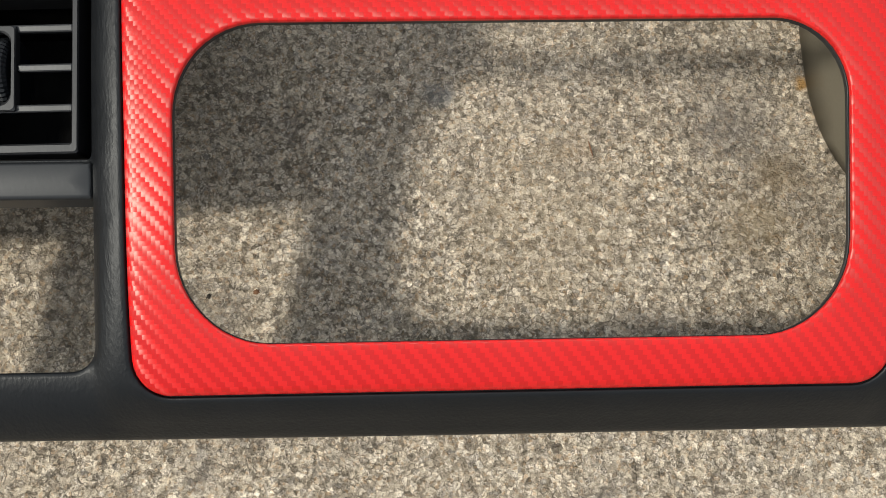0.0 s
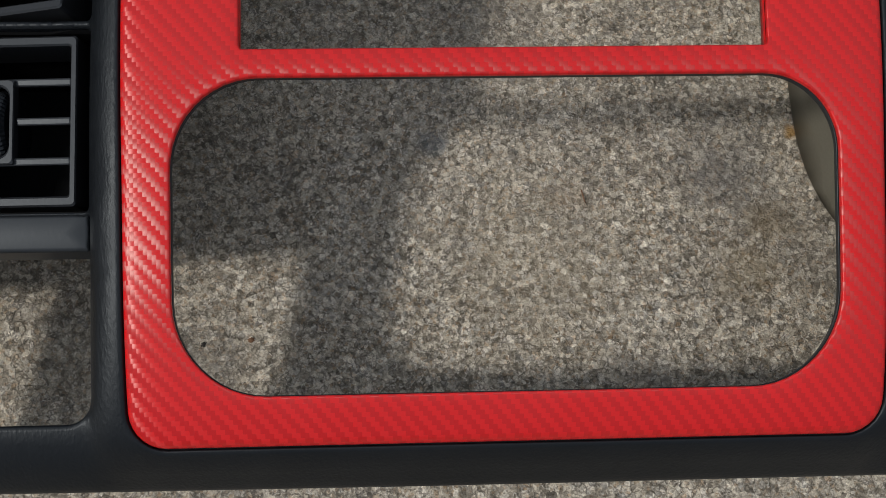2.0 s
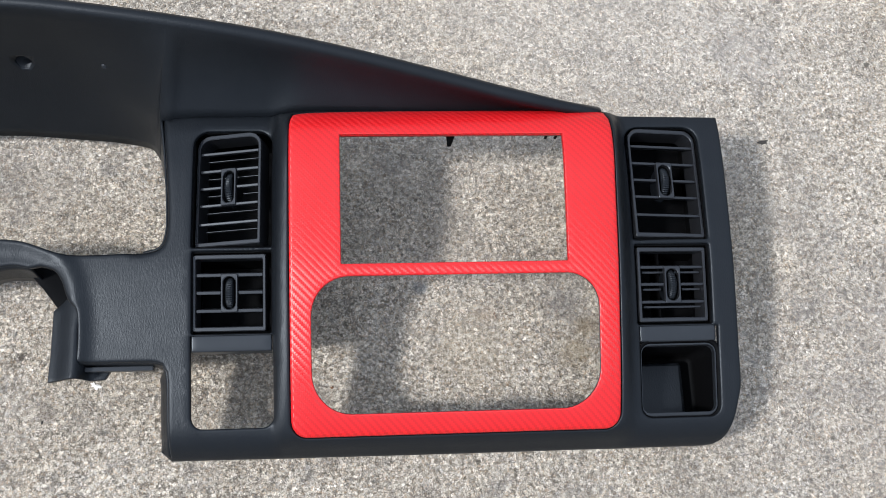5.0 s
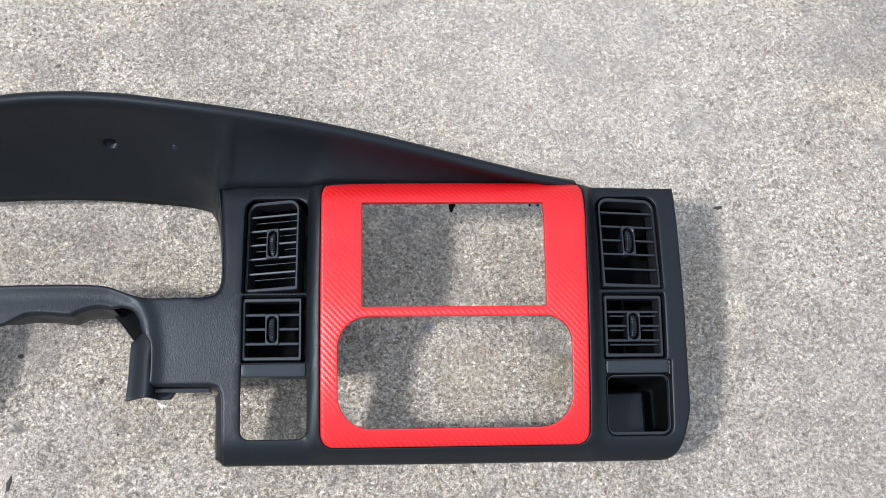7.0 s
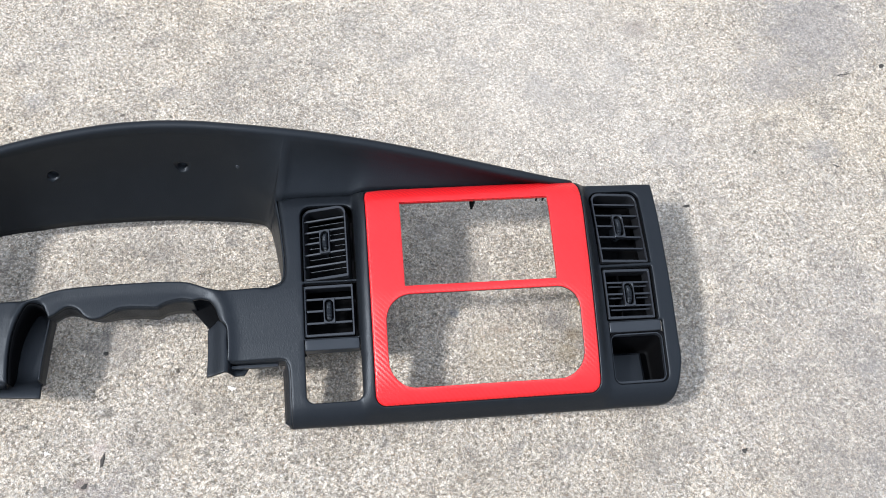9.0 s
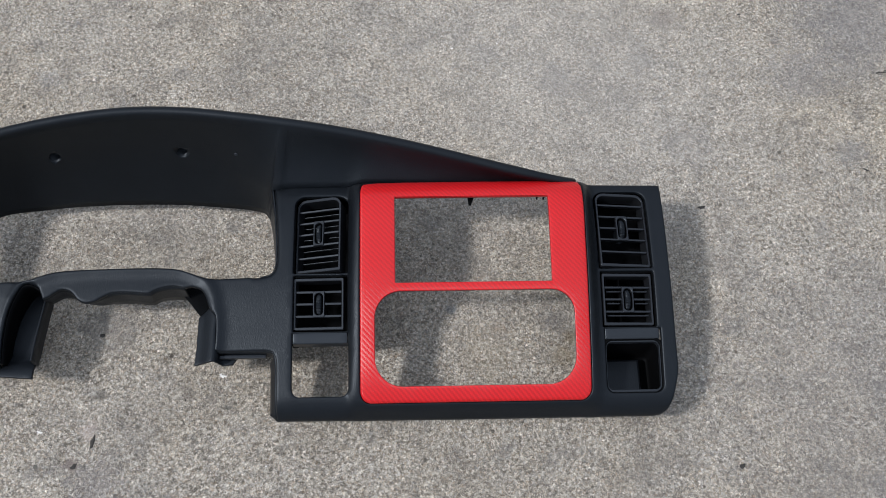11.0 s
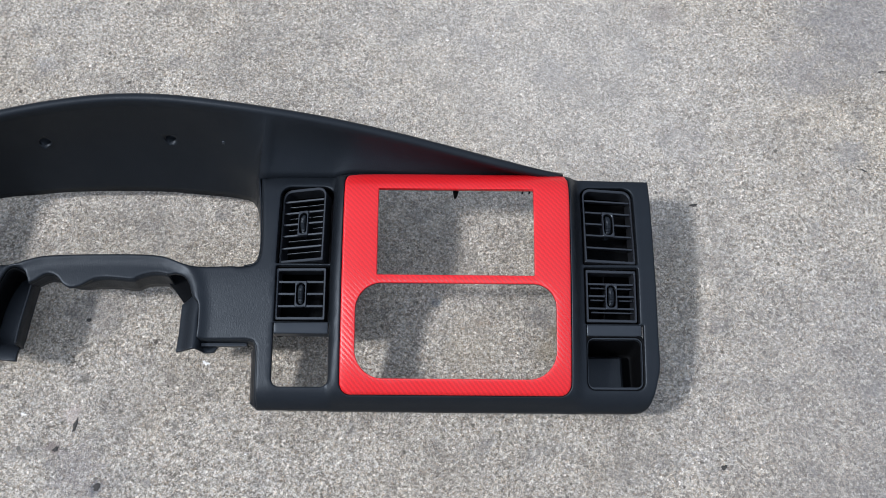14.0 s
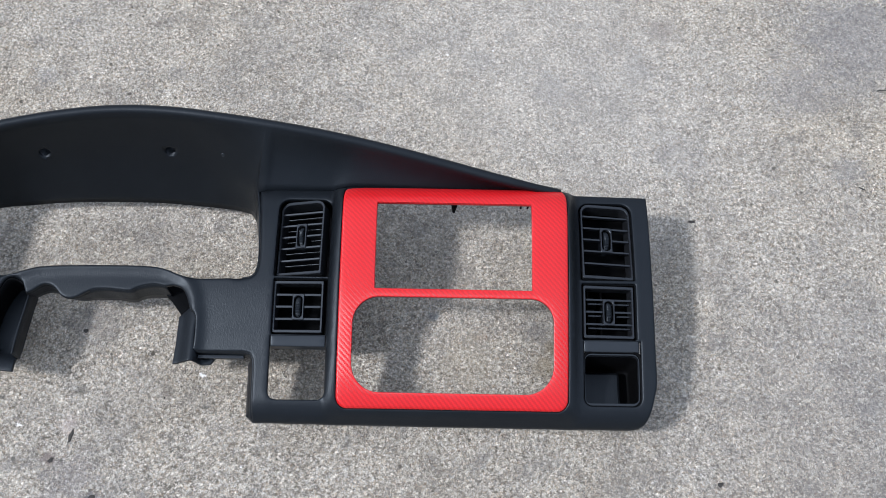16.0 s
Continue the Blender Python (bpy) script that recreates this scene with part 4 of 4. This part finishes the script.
for spec in (("dirt_fleck", 0.334, 0.303, 0.014, 0.005, 8, DIRT, "dark curled leaf scrap on the concrete", 1),
             ("dirt_fleck", 0.338, -0.035, 0.009, 0.007, 30, DIRT, "small dark lump of grit on concrete", 2),
             ("dirt_fleck", -0.4225, 0.009, 0.006, 0.020, -12, DIRT, "dark narrow chip lying on the concrete", 3),
             ("dirt_fleck", -0.425, 0.139, 0.008, 0.007, 0, DIRT, "small dark lump of grit on concrete", 4),
             ("dirt_fleck", -0.387, -0.063, 0.012, 0.009, 40, DIRT, "dark flat chip lying on the concrete", 5),
             ("paper_scrap", -0.277, 0.086, 0.013, 0.008, -25, CHALK, "small torn white scrap on the concrete", 6, 0.15),
             ("paper_scrap", -0.486, 0.021, 0.013, 0.010, 15, CHALK, "small torn white scrap on the concrete", 7, 0.15),
             ("dirt_fleck", 0.682, 0.524, 0.011, 0.009, 20, DIRT, "small dark lump of grit on concrete", 11),
             ("dirt_fleck", 0.565, 0.356, 0.013, 0.004, -35, DIRT, "dark curled leaf scrap on the concrete", 12, 0.3),
             ("dirt_fleck", -0.319, 0.056, 0.0045, 0.003, 60, DIRT, "tiny dark crumb of grit on concrete", 13, 0.35),
             ("dirt_fleck", -0.441, -0.020, 0.011, 0.007, 25, DIRT, "dark flat chip lying on the concrete", 14, 0.4),
             ("dirt_fleck", 0.428, 0.611, 0.006, 0.004, 0, DIRT, "tiny dark crumb of grit on concrete", 15, 0.4),
             ("paper_scrap", 0.013, 0.555, 0.006, 0.004, 10, CHALK, "tiny white crumb lying on the concrete", 16, 0.4),
             ("paper_scrap", 0.077, 0.563, 0.004, 0.003, 10, CHALK, "tiny white crumb lying on the concrete", 17, 0.4),
             ("paper_scrap", -0.220, -0.024, 0.004, 0.003, 10, CHALK, "tiny white crumb lying on the concrete", 18, 0.4),
             ("rust_fleck", -0.078, 0.079, 0.0036, 0.0030, 10, RUST, "reddish brown crumb of grit on concrete", 8),
             ("dirt_fleck", -0.098, 0.0775, 0.003, 0.0024, 70, DIRT, "tiny dark crumb of grit on concrete", 9),
             ("dirt_fleck", 0.0665, 0.1405, 0.0007, 0.008, 12, RUST, "thin brown stalk lying on the concrete", 10)):
    fleck(*spec)


def twig(x, y, turn):
    """A short crooked stick, tapered, with a stub of a branch."""
    bm = bmesh.new()
    for pts, thick in (([(-0.012, 0, 0.0016), (-0.005, 0.001, 0.0017), (0.002, -0.0006, 0.0016), (0.013, 0.0012, 0.0012)], 0.0014), ([(0.001, -0.0004, 0.0018), (0.004, 0.003, 0.0024), (0.009, 0.004, 0.0018)], 0.0008)):
        line = smooth_line(pts, 4)
        rings = []
        for i, p in enumerate(line):
            q = thick * (1 - 0.55 * i / (len(line) - 1))
            rings.append([bm.verts.new((p[0], p[1] + q * math.cos(a), p[2] + q * math.sin(a))) for a in np.linspace(0, 2 * math.pi, 7)[:-1]])
        for a, b in zip(rings, rings[1:]):
            for i in range(6):
                bm.faces.new((a[i], a[(i + 1) % 6], b[(i + 1) % 6], b[i])).smooth = True
        bm.faces.new(rings[0][::-1])
        bm.faces.new(rings[-1])
    ob = part("twig", bm, DIRT, None)
    ob.matrix_world = pose(x, y, 0.0, 0, 0, turn) @ Matrix.Diagonal((0.8, 0.8, 0.7, 1))
    return tagged(ob, "short dark broken twig lying on the concrete", "debris", "flecks on the pavement")


twig(0.618, 0.510, 8)
